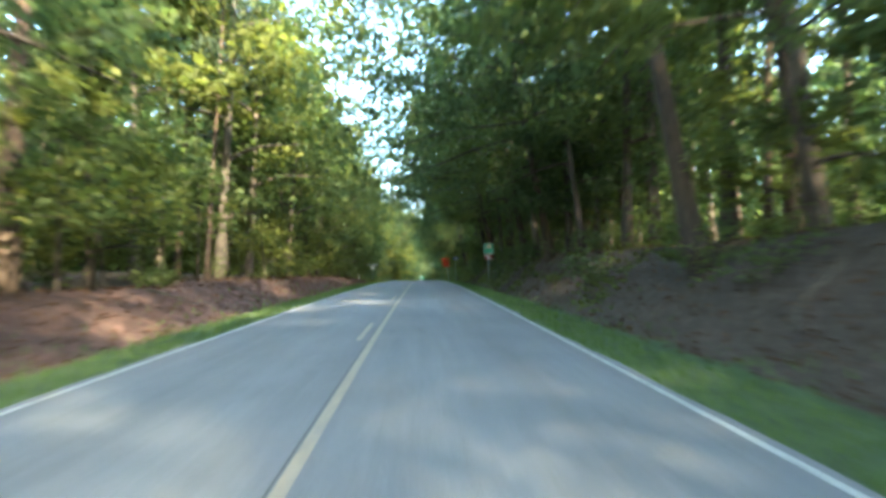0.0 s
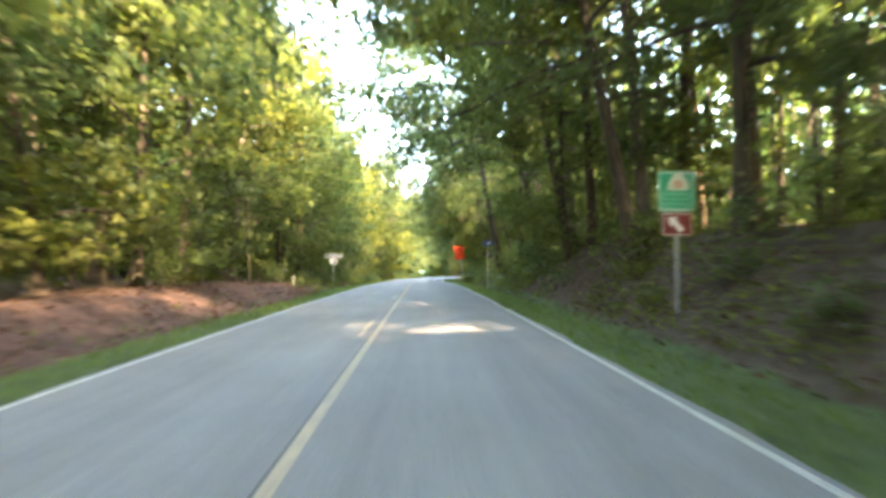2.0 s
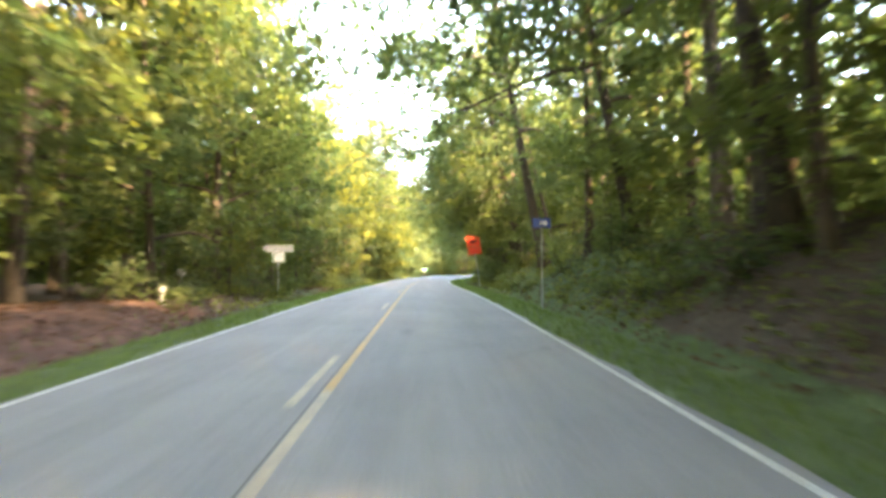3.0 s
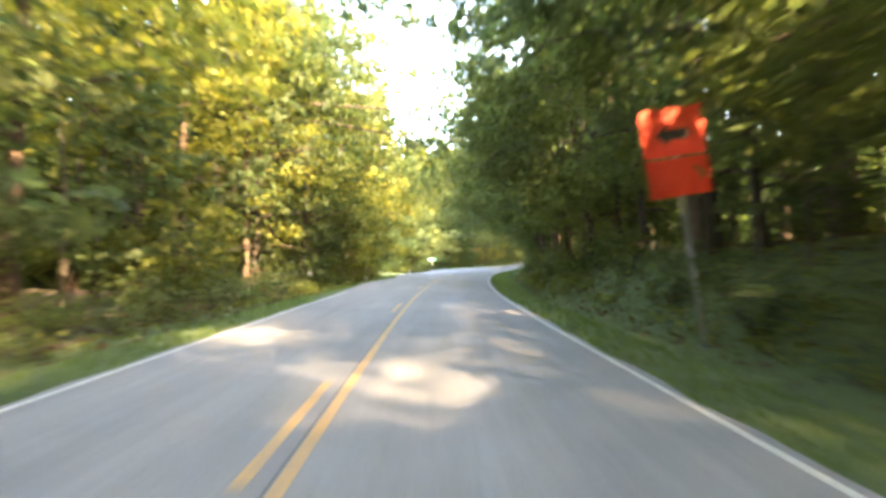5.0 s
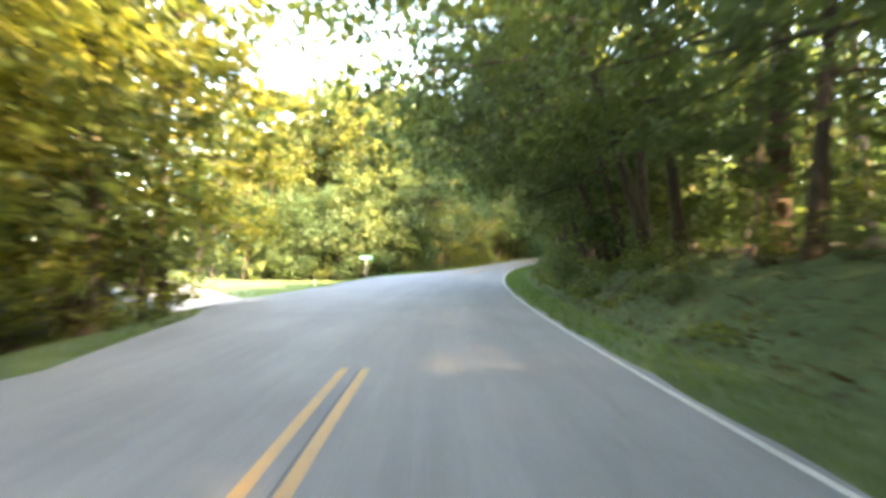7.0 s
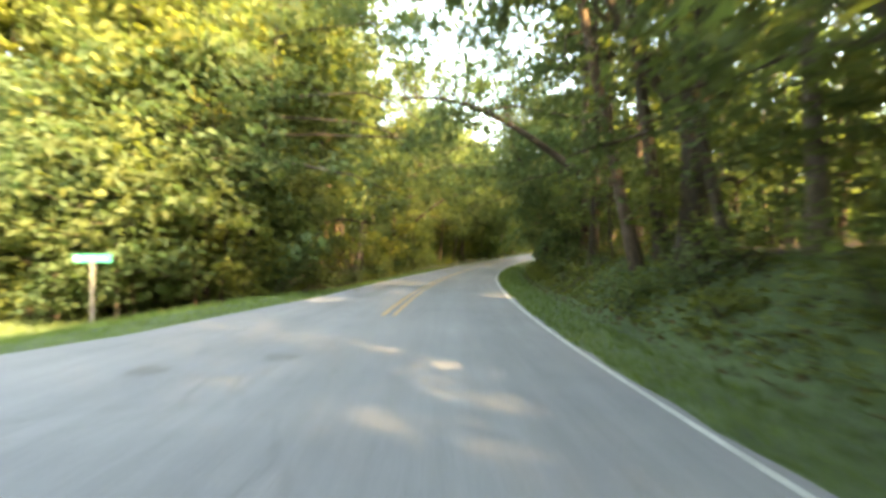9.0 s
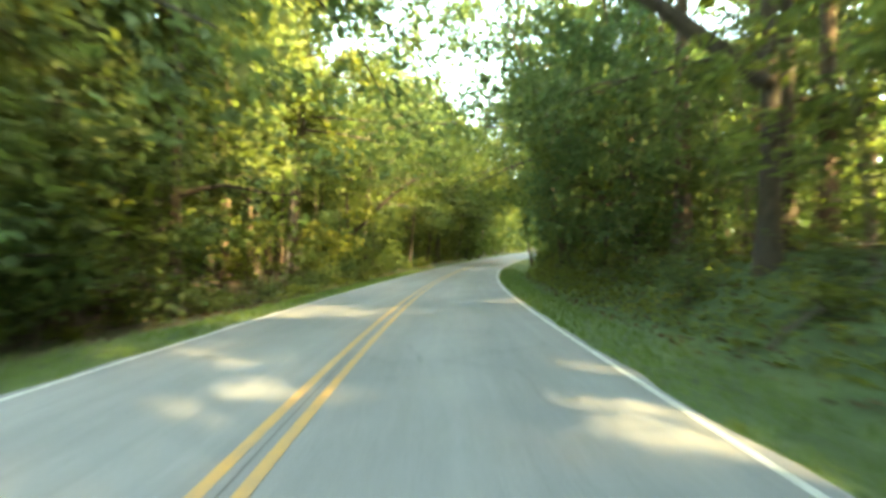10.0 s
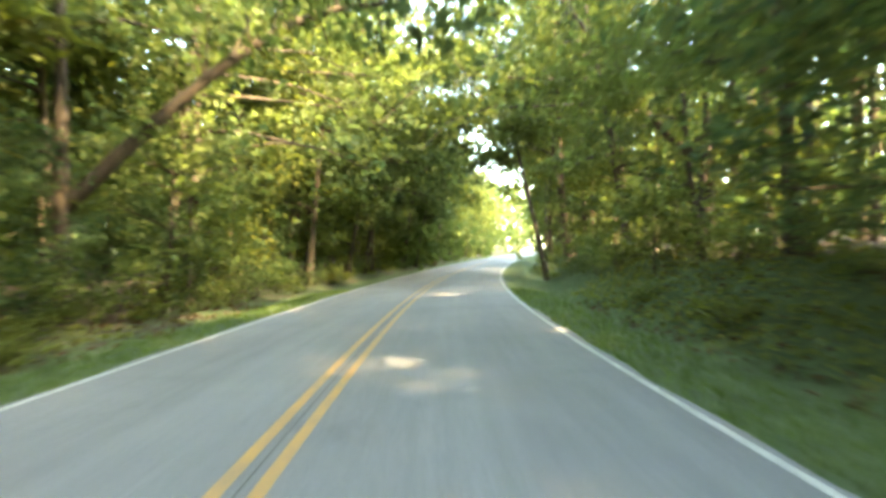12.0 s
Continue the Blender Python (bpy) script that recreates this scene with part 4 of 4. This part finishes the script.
def plant_bushes():
    rng = random.Random(23)
    for k in range(34):
        s, d = rng.uniform(187.5, 204), -rng.uniform(8, 27)
        if d > side_right(s) + 5:
            place(rng.choice(SMALL_TREES[1:]), s, d, rng.uniform(0, 360), rng.uniform(0.8, 1.15))
    kinds = [make_bush(401, 1.6, 1.0, 210, 0.19, LEAF_MID), make_bush(402, 2.2, 1.4, 250, 0.23, LEAF_DEEP),
             make_bush(403, 1.3, 0.6, 170, 0.17, LEAF_LIGHT), make_bush(404, 2.8, 2.0, 330, 0.25, LEAF_MID)]
    for r in kinds:
        tagged(r, "low green leafy shrub on the bank beneath the trees", "shrub", "shrubs on the banks")
    spots = []
    for side in (1, -1):
        s = -8.0
        while s < 288:
            if side > 0:
                lo, hi, gap = (7.0, 11, (0.8, 1.7)) if s < 35 else (6.3, 10.5, (0.7, 1.5))
            else:
                lo, hi, gap = (8.3, 12, (1.2, 2.6)) if s < 70 else (6.6, 9.5, (0.7, 1.4))
            d = side * rng.uniform(lo, hi)
            if not in_gap(s, d):
                k = rng.choice(kinds[:3] if abs(d) < 7.5 else kinds)
                spots.append((k, s, d, rng.uniform(0, 360), rng.uniform(0.6, 1.2)))
            s += rng.uniform(*gap)
    for k in range(34):
        s, d = rng.uniform(186.8, 199), -rng.uniform(7.5, 27)
        if d > side_right(s) + 4:
            spots.append((kinds[rng.choice((1, 3))], s, d, rng.uniform(0, 360), rng.uniform(0.9, 1.3)))
    spots.sort(key=lambda p: abs(p[2]) + (20 if p[1] > 240 else 0))
    for spot in spots[:285]:
        place(*spot)
    # those further back: one undergrowth
    rng2 = np.random.default_rng(29)
    woods = new("undergrowth")
    for mat in (LEAF_MID, LEAF_DEEP, LEAF_LIGHT):
        cs, outs, sizes = [], [], []
        for k, s, d, turn, size in spots[285:]:
            pts, leaf, own = SHAPES[k]
            if own is not mat:
                continue
            x, y = (float(c) for c in road_point(s, d))
            a = radians(turn)
            q = pts @ np.array([[math.cos(a), math.sin(a), 0], [-math.sin(a), math.cos(a), 0], [0, 0, 1]]) * size
            cs.append(q + np.array([x, y, float(ground_z(s, d)) - 0.05]))
            outs.append(q + rng2.normal(0, 0.12, q.shape))
            sizes.append(np.full((len(q), 1), leaf * size))
        if cs:
            foliage("foliage", rng2, np.concatenate(cs), np.concatenate(outs), np.concatenate(sizes), mat, woods, 0.55, 0.5)
    tagged(woods, "green undergrowth of low shrubs beneath the trees", "undergrowth", kind="stuff")
    drop_kind(kinds)


key_trees()
arching_tree(501, 195.5, 8.3, 4.2, 9.0, 10.0, -1, 19)
arching_tree(502, 229.6, -9.6, 3.2, 9.0, 9.6, 1, 17)
forked_tree(601, 183.5, 8.8, 5.2, 19, 0.36, [(-6.2, 0.8, 0.21), (0.2, -0.6, 0.25), (4.4, 0.6, 0.19), (1.8, 1.4, 0.15)])
forked_tree(602, 237.6, 11.4, 4.6, 17, 0.30, [(-7.4, 0.5, 0.17), (0.3, 1.0, 0.16), (2.8, -0.6, 0.16)])
forked_tree(603, 209.5, 9.2, 1.9, 15, 0.25, [(-6.0, 0.4, 0.18), (0.8, 0.2, 0.20)])
for s, d, k, size in ((246, -7.8, 0, 1.1), (254, -7.8, 2, 1.2)):
    place(RIGHT_TREES[k], s, d, 180, size, (1.0, 7.0))
for s, d, k, size in ((30, 10.6, 3, 1.5), (33, 13, 3, 1.7), (35.5, 10.4, 1, 1.7), (38, 12.4, 3, 1.6), (41, 11, 3, 1.5), (43, 14, 1, 1.8)):
    place(SMALL_TREES[k], s, d, 40 * s, size, (0.0, -5.0))
plant_corner()
plant_canopy()
plant_forest()
plant_middle_storey()
plant_bushes()
# short trees added to block sun patches on the road just past them
for s, d, k, size in ((97.5, 8.7, 4, 1.2), (101, 8.9, 2, 1.05), (105.5, 8.7, 4, 1.1)):
    place(RIGHT_TREES[k], s, d, 8 * k - 20, size, (0.0, -6.0))
drop_kind(RIGHT_TREES + LEFT_TREES + INNER_TREES + SMALL_TREES)


def far_woods():
    """The woods beyond: stems and leaf masses that close the view."""
    rng = np.random.default_rng(77)
    cs, stems = [], []
    for side in (1, -1):
        for k in range(640):
            s = rng.uniform(-60, 330)
            d = side * (23 + 45 * rng.uniform(0, 1) ** 1.4)
            if in_gap(s, d):
                continue
            x, y = (float(v) for v in road_point(s, d))
            z = float(ground_z(s, d))
            h = rng.uniform(15, 22)
            stems.append(tube(np.array([[x, y, z - 0.2], [x + rng.normal(0, 0.4), y, z + h * 0.5], [x + rng.normal(0, 0.6), y, z + h]]), [0.18, 0.13, 0.03], 5))
            for f in (0.06, 0.16, 0.35, 0.6, 0.75, 0.9):
                c = np.array([x, y, z + h * f * rng.uniform(0.8, 1.2)]) + rng.normal(0, 1.2, 3) * np.array([1, 1, 0])
                cs.append(c + rng.normal(0, 1, (16, 3)) * np.array([1.8, 1.8, 1.3]))
    for k in range(270):
        s, d = (rng.uniform(200, 330), -rng.uniform(19, 40)) if k < 190 else (rng.uniform(-30, 112), rng.uniform(27, 40))
        x, y = (float(v) for v in road_point(s, d))
        z = float(ground_z(s, d))
        if not in_gap(s, d) and d > side_right(s) + 8:
            for _ in range(6 if d < 0 else 5):
                cs.append(np.array([x, y, z + rng.uniform(0.6, 13)]) + rng.normal(0, 1, (16, 3)) * np.array([1.6, 1.6, 1.1]))
    for k in range(420):
        s, d = rng.uniform(0, 128), -rng.uniform(21, 42)
        x, y = (float(v) for v in road_point(s, d))
        z = float(ground_z(s, d))
        for _ in range(4):
            cs.append(np.array([x, y, z + rng.uniform(0.6, 17)]) + rng.normal(0, 1, (15, 3)) * np.array([1.7, 1.7, 1.2]))
    for k in range(260):
        s = rng.uniform(118, 176)
        d = float(side_left(max(134.0, s))) - rng.uniform(9, 34)
        x, y = (float(v) for v in road_point(s, d))
        z = float(ground_z(s, d))
        for _ in range(5):
            cs.append(np.array([x, y, z + rng.uniform(0.5, 16)]) + rng.normal(0, 1, (15, 3)) * np.array([1.6, 1.6, 1.2]))
    for k in range(110):
        s, d = rng.uniform(268, 330), -rng.uniform(5.6, 16)
        x, y = (float(v) for v in road_point(s, d))
        z = float(ground_z(s, d))
        for _ in range(5):
            cs.append(np.array([x, y, z + rng.uniform(0.5, 14)]) + rng.normal(0, 1, (15, 3)) * np.array([1.0, 1.0, 1.1]))
    for k in range(330):
        s = rng.uniform(292, 415)
        d = rng.uniform(6.5, 32) * rng.choice([-1, 1])
        x, y = (float(v) for v in road_point(s, d))
        z = float(ground_z(s, d))
        for _ in range(6):
            cs.append(np.array([x, y, z + rng.uniform(0.5, 19)]) + rng.normal(0, 1, (17, 3)) * np.array([1.9, 1.9, 1.3]))
    v, f = leaves(rng, np.concatenate(cs), 1.38, 0.7, 0.65)
    woods = new("far_woods")
    # the crowns of the woods further out
    deep = []
    for k in range(1500):
        s, d = rng.uniform(-110, 400), rng.choice([-1, 1]) * rng.uniform(62, 150)
        if in_gap(s, d) or (d < 0 and 186 < s < 235 and d < side_right(s) + 14 and d > -62):
            continue
        x, y = (float(c) for c in road_point(s, d))
        deep.append(np.array([x, y, float(ground_z(s, d)) + rng.uniform(5, 15)]) + rng.normal(0, 1, (14, 3)) * np.array([2.6, 2.6, 2.6]))
    dv, df = leaves(rng, np.concatenate(deep), 3.0, 0.7, 0.65)
    mesh_object("deep_foliage", dv, df, LEAF_DEEP, woods)
    mesh_object("foliage", v, f, LEAF_MID, woods)
    v, f = joined(stems)
    mesh_object("stem", v, f, BARK_DARK, woods)
    tagged(woods, "dense green woods far behind the roadside trees", "woods", kind="stuff")


far_woods()


def grass():
    """Blades on both verges and the corner lawn."""
    rng = np.random.default_rng(91)
    n = 70000
    s = rng.uniform(-2, 240, n)
    side = rng.choice([-1, 1], n)
    d = side * (EDGE + 0.05 + np.abs(rng.normal(0, 1.0, n)) * 1.15)
    lawn = rng.uniform(0, 1, n) < 0.12
    s = np.where(lawn, rng.uniform(159, 192, n), s)
    d = np.where(lawn, rng.uniform(-16, -4, n), d)
    paved = (d < 0) & (((s > 133) & (s < 159) & (d > side_left(s) - 0.1)) | ((s >= 159) & (d > side_left(s)) & (d < side_right(s))) | ((s >= 158) & (s < 188) & (d > flare_left(s))))
    paved |= (d < 0) & (s > 113) & (s < 140) & (d > -EDGE - 0.85)
    keep = ~paved & ((np.abs(d) < 7.2) | lawn)
    s, d = s[keep], d[keep]
    x, y = road_point(s, d)
    z = ground_z(s, d) - 0.01
    m = len(s)
    h = rng.uniform(0.05, 0.17, m) * (1 + 0.6 * smooth(4.6, 6.2, np.abs(d)))
    az = rng.uniform(0, 2 * np.pi, m)
    wd = rng.uniform(0.012, 0.03, m)
    base = np.stack([x, y, z], -1)
    u = np.stack([np.cos(az), np.sin(az), 0 * az], -1)
    tip = base + np.stack([-np.sin(az) * h * 0.5, np.cos(az) * h * 0.5, h], -1)
    v = np.stack([base - u * wd[:, None], base + u * wd[:, None], tip], 1).reshape(-1, 3)
    f = np.arange(3 * m).reshape(m, 3)
    ob = mesh_object("grass", v, f, LEAF_GRASS)
    tagged(ob, "short green roadside grass along both verges", "grass", kind="stuff")


grass()


# ---------------------------------------------------------------- signs and posts
def rounded_plate(w, h, t, r, z):
    """A thin sheet with rounded corners, facing -y, centred at height z."""
    bm = bmesh.new()
    pts = []
    for cx, cz, a0 in ((w / 2 - r, h / 2 - r, 0), (-w / 2 + r, h / 2 - r, 90), (-w / 2 + r, -h / 2 + r, 180), (w / 2 - r, -h / 2 + r, 270)):
        for k in range(5):
            a = radians(a0 + 22.5 * k)
            pts.append((cx + r * math.cos(a), cz + r * math.sin(a)))
    fr = [bm.verts.new((x, -t / 2, z + y)) for x, y in pts]
    bk = [bm.verts.new((x, t / 2, z + y)) for x, y in pts]
    bm.faces.new(fr)
    bm.faces.new(bk[::-1])
    n = len(pts)
    for k in range(n):
        bm.faces.new((fr[k], bk[k], bk[(k + 1) % n], fr[(k + 1) % n]))
    bmesh.ops.recalc_face_normals(bm, faces=bm.faces[:])
    return bm


def flat_shape(points, y, z):
    bm = bmesh.new()
    f = bm.faces.new([bm.verts.new((x, y, z + h)) for x, h in points])
    if f.normal.y > 0:
        f.normal_flip()
    ext = bmesh.ops.extrude_face_region(bm, geom=[f])
    bmesh.ops.translate(bm, vec=(0, -0.003, 0), verts=[v for v in ext["geom"] if isinstance(v, bmesh.types.BMVert)])
    bmesh.ops.recalc_face_normals(bm, faces=bm.faces[:])
    return bm


def channel_post(height, w=0.08):
    """A U-channel steel post."""
    bm = bmesh.new()
    prof = [(-w / 2, -0.02), (-w / 4, -0.02), (-w / 4, 0.02), (w / 4, 0.02), (w / 4, -0.02), (w / 2, -0.02), (w / 2, -0.014), (w / 4 + 0.006, -0.014),
            (w / 4 + 0.006, 0.026), (-w / 4 - 0.006, 0.026), (-w / 4 - 0.006, -0.014), (-w / 2, -0.014)]
    lo = [bm.verts.new((x, y + 0.03, -0.3)) for x, y in prof]
    hi = [bm.verts.new((x, y + 0.03, height)) for x, y in prof]
    n = len(prof)
    for k in range(n):
        bm.faces.new((lo[k], lo[(k + 1) % n], hi[(k + 1) % n], hi[k]))
    bm.faces.new(hi)
    bmesh.ops.recalc_face_normals(bm, faces=bm.faces[:])
    return bm


def stand(name, s, d, turn=0.0, lean=0.0):
    root = new(name)
    x, y = road_point(s, d)
    root.matrix_basis = Matrix.LocRotScale((float(x), float(y), float(ground_z(s, d))), Euler((0, radians(lean), radians(turn - heading(s)))), None)
    lift = float(road_z(s, 0) - ground_z(s, d))
    return root, lift


def bars(parent, rows, y, mat, name="print_bar"):
    """Writing too small to read, as plain bars: x, z, width, height."""
    for x, z, w, h in rows:
        part(name, box_bm(x - w / 2, x + w / 2, y - 0.003, y, z - h / 2, z + h / 2), mat, parent)


def green_sign():
    root, up = stand("route_sign", 48.65, 6.65, 3)
    root.scale = (1.17, 1.17, 1.17)
    zc = (up + 3.11) / 1.17
    part("post", channel_post(zc + 0.38), STEEL, root)
    face = part("green_panel", rounded_plate(0.76, 0.80, 0.006, 0.05, zc), SIGN_GREEN, root, "green panel with a pale emblem")
    part("panel_border", frame_bm(0.72, 0.76, 0.018, zc, -0.004), SIGN_WHITE, face)
    hill = [(-0.20, -0.12), (0.22, -0.12), (0.23, -0.02), (0.16, 0.12), (0.08, 0.20), (-0.02, 0.22), (-0.10, 0.17), (-0.17, 0.05), (-0.21, -0.05)]
    emblem = part("emblem", flat_shape([(x + 0.02, h) for x, h in hill], -0.004, zc + 0.14), SIGN_PALE, face, "pale rounded emblem")
    part("emblem_middle", flat_shape([(0.03 + 0.10 * math.cos(a), 0.085 * math.sin(a)) for a in np.linspace(0, 2 * np.pi, 18, endpoint=False)], -0.008, zc + 0.14), SIGN_SALMON, emblem, "faded pink disc")
    part("text_band", rounded_plate(0.70, 0.34, 0.002, 0.02, zc - 0.19), SIGN_MINT, face, "lighter green lower band").location.y = -0.0045
    bars(face, [(-0.02, zc - 0.11, 0.46, 0.045), (0.0, zc - 0.20, 0.54, 0.045), (-0.02, zc - 0.29, 0.36, 0.04)], -0.006, SIGN_GREEN)
    low = part("brown_panel", rounded_plate(0.62, 0.46, 0.006, 0.03, zc - 0.65), SIGN_BROWN, root, "dark red panel with a white arrow")
    part("panel_border", frame_bm(0.59, 0.43, 0.015, zc - 0.65, -0.004), SIGN_WHITE, low)
    part("arrow", flat_shape([(-0.17, 0.14), (0.02, 0.14), (-0.03, 0.08), (0.15, -0.1), (0.07, -0.17), (-0.1, 0.0), (-0.15, -0.04)], -0.004, zc - 0.65), SIGN_WHITE, low)
    tagged(root, "green route sign over a dark red arrow plate", "sign")


def frame_bm(w, h, t, z, y):
    """A thin border line of a sign."""
    bm = bmesh.new()
    o = [bm.verts.new((sx * w / 2, y, z + sz * h / 2)) for sx, sz in ((-1, -1), (1, -1), (1, 1), (-1, 1))]
    i = [bm.verts.new((sx * (w / 2 - t), y, z + sz * (h / 2 - t))) for sx, sz in ((-1, -1), (1, -1), (1, 1), (-1, 1))]
    for k in range(4):
        bm.faces.new((o[k], o[(k + 1) % 4], i[(k + 1) % 4], i[k]))
    return bm


def orange_sign():
    root, up = stand("work_sign", 102.7, 5.93, 2, -8.8)
    zc = up + 3.95
    part("post", channel_post(up + 4.25, 0.11), STEEL, root)
    top = part("orange_panel", rounded_plate(1.22, 0.92, 0.008, 0.03, zc), SIGN_ORANGE, root, "bright orange panel with a black arrow")
    part("arrow", flat_shape([(-0.33, 0.0), (-0.09, 0.21), (-0.12, 0.09), (0.28, 0.10), (0.32, 0.0), (0.28, -0.10), (-0.12, -0.09), (-0.09, -0.21)], -0.005, zc - 0.05),
         SIGN_BLACK, top, "black arrow")
    part("lower_panel", rounded_plate(1.22, 0.72, 0.008, 0.03, zc - 0.86), SIGN_ORANGE, root, "plain orange panel")
    tagged(root, "bright orange road work sign with a black arrow", "sign")


def blue_sign():
    root, up = stand("blue_sign", 74.0, 5.3, 0)
    zc = up + 3.0
    part("post", channel_post(zc + 0.15, 0.06), STEEL, root)
    face = part("blue_panel", rounded_plate(0.68, 0.36, 0.005, 0.02, zc), SIGN_BLUE, root)
    bars(face, [(-0.02, zc, 0.07, 0.17), (0.12, zc, 0.12, 0.17)], -0.004, SIGN_WHITE)
    tagged(root, "small blue roadside sign on a thin post", "sign")


def back_sign():
    root, up = stand("street_sign", 82.0, -6.5, 4)
    zc = up + 2.35
    part("post", channel_post(zc + 0.1, 0.07), STEEL, root)
    part("name_blade", rounded_plate(1.5, 0.36, 0.006, 0.02, zc), SIGN_GREY, root, "pale grey blade")
    part("lower_panel", rounded_plate(0.62, 0.52, 0.006, 0.02, zc - 0.42), SIGN_WHITE, root, "white lower plate")
    tagged(root, "pale grey sign blade over a white plate on a post", "sign")


def name_sign():
    root, up = stand("street_name_sign", 184.6, -11.0, 12)
    zc = up + 1.42
    bm = box_bm(-0.048, 0.048, -0.048, 0.048, -0.3, zc - 0.12, 0.008)
    part("post", bm, POST_WOOD, root, "weathered grey square post")
    blade = part("name_blade", rounded_plate(1.22, 0.30, 0.006, 0.02, zc), SIGN_TEAL, root, "green name blade")
    bars(blade, [(-0.50, zc, 0.13, 0.15), (-0.10, zc, 0.46, 0.055), (0.34, zc, 0.20, 0.055)], -0.004, SIGN_WHITE)
    tagged(root, "green street name sign on a grey post in the lawn", "sign")


def marker_post(s, d, w, h):
    root, up = stand("marker_post", s, d, 5)
    bm = box_bm(-w / 2, w / 2, -w / 2, w / 2, -0.2, h, 0.012)
    part("post_body", bm, SIGN_WHITE, root)
    part("cap", box_bm(-w / 2 - 0.012, w / 2 + 0.012, -w / 2 - 0.012, w / 2 + 0.012, h, h + 0.035, 0.008), SIGN_GREY, root)
    tagged(root, "white utility marker post in the undergrowth", "post", "marker posts")


def small_plate():
    root, up = stand("small_sign", 77.0, -9.2, 10)
    part("post", channel_post(1.0, 0.05), STEEL, root)
    part("plate", rounded_plate(0.36, 0.26, 0.005, 0.02, 1.0), SIGN_WHITE, root)
    tagged(root, "small white sign plate among the shrubs", "sign")


SIGN_GREY = plain_material("weathered_grey_sheet", (0.42, 0.43, 0.44), 0.5)
SIGN_TEAL = plain_material("teal_green_sheeting", (0.03, 0.30, 0.24), 0.4)
POST_WOOD = plain_material("weathered_grey_wood", (0.20, 0.20, 0.19), 0.85, 0.0, 8.0)
green_sign()
orange_sign()
blue_sign()
back_sign()
name_sign()
small_plate()
marker_post(71.5, -7.4, 0.12, 0.55)
marker_post(167.0, -9.6, 0.12, 0.6)


def litter():
    """Fallen leaves and twigs on the banks."""
    rng = np.random.default_rng(17)
    n = 26000
    s = rng.uniform(-4, 235, n)
    d = rng.choice([-1, 1], n) * (5.6 + np.abs(rng.normal(0, 3.2, n)))
    keep = (np.abs(d) < 16) & ~((d < 0) & (s > 130) & (s < 200))
    s, d = s[keep], d[keep]
    x, y = road_point(s, d)
    c = np.stack([x, y, ground_z(s, d) + 0.02], -1)
    v, f = leaves(rng, c, 0.16, 0.35, 0.6)
    ob = mesh_object("leaf_litter", v, f, LEAF_DEAD)
    tagged(ob, "dry brown fallen leaves on the banks", "leaf litter", kind="stuff")


def fallen_branch(seed, s, d, length, turn):
    rng = np.random.default_rng(seed)
    root = new("fallen_branch")
    u = np.linspace(0, 1, 8)
    pts = np.stack([length * (u - 0.5), 0.12 * length * np.sin(u * 4 + rng.uniform(0, 3)), 0.05 + 0.10 * np.abs(np.sin(u * 5))], -1)
    pieces = [tube(pts, 0.045 * (1 - 0.7 * u), 6)]
    for k in (2, 3, 5, 6):
        end = pts[k] + np.array([rng.uniform(0.1, 0.5), rng.choice([-1, 1]) * rng.uniform(0.2, 0.6), rng.uniform(0, 0.3)])
        pieces.append(tube(np.linspace(pts[k], end, 3), [0.018, 0.012, 0.005], 4))
    v, f = joined(pieces)
    mesh_object("bough", v, f, BARK_PALE, root, True)
    x, y = road_point(s, d)
    slope = math.atan2(float(ground_z(s, d + 0.4) - ground_z(s, d - 0.4)), 0.8)
    root.matrix_basis = Matrix.LocRotScale((float(x), float(y), float(ground_z(s, d))), (Euler((0, -slope, -radians(heading(s)))).to_matrix() @ Euler((0, 0, radians(turn))).to_matrix()).to_quaternion(), None)
    tagged(root, "dry fallen branch lying on the leaf litter", "branch", "fallen branches")


LEAF_DEAD = leaf_material("dead_leaf", (0.05, 0.03, 0.018), (0.20, 0.12, 0.07), (1.0, 0.8, 0.5))
litter()
for k, (s, d, length, turn) in enumerate(((9, 7.6, 2.2, 30), (18, -7.0, 2.4, 60), (24, -6.6, 1.8, 20), (31, -7.2, 2.6, 110), (38, 7.4, 2.0, 75), (58, 7.6, 2.4, 25),
                                          (62, -6.9, 2.0, 100), (150, 7.2, 2.2, 40), (192, 7.4, 2.4, 15), (222, 7.8, 2.8, 65))):
    fallen_branch(700 + k, s, d, length, turn)


def ground_cover():
    """Low creeping plants and weeds over the banks."""
    rng = np.random.default_rng(29)
    n = 34000
    s = rng.uniform(0, 238, n)
    side = rng.choice([-1, 1, 1], n)
    d = side * (6.0 + np.abs(rng.normal(0, 2.3, n)))
    x, y = road_point(s, d)
    patch = ripple(x * 0.55 + 3, y * 0.5) + 0.5 * ripple(x * 1.7, y * 1.9 + 4)
    low = np.where(side > 0, 0.4 - 1.0 * smooth(0, 55, s), 1.1 - 1.3 * smooth(60, 90, s))
    keep = (patch > low) & (np.abs(d) < 12.5) & ~((d < 0) & (s > 132) & (s < 186))
    s, d, x, y = s[keep], d[keep], x[keep], y[keep]
    h = np.abs(rng.normal(0.05, 0.12, len(s)))
    c = np.stack([x, y, ground_z(s, d) + 0.03 + h], -1)
    out = rng.normal(0, 0.35, c.shape) + np.array([[0, 0, 1.0]])
    ob = foliage("ground_cover", rng, c, out, 0.20, LEAF_LIGHT, None, 0.45, 0.6)
    tagged(ob, "low green creepers and weeds covering the banks", "weeds", kind="stuff")


ground_cover()
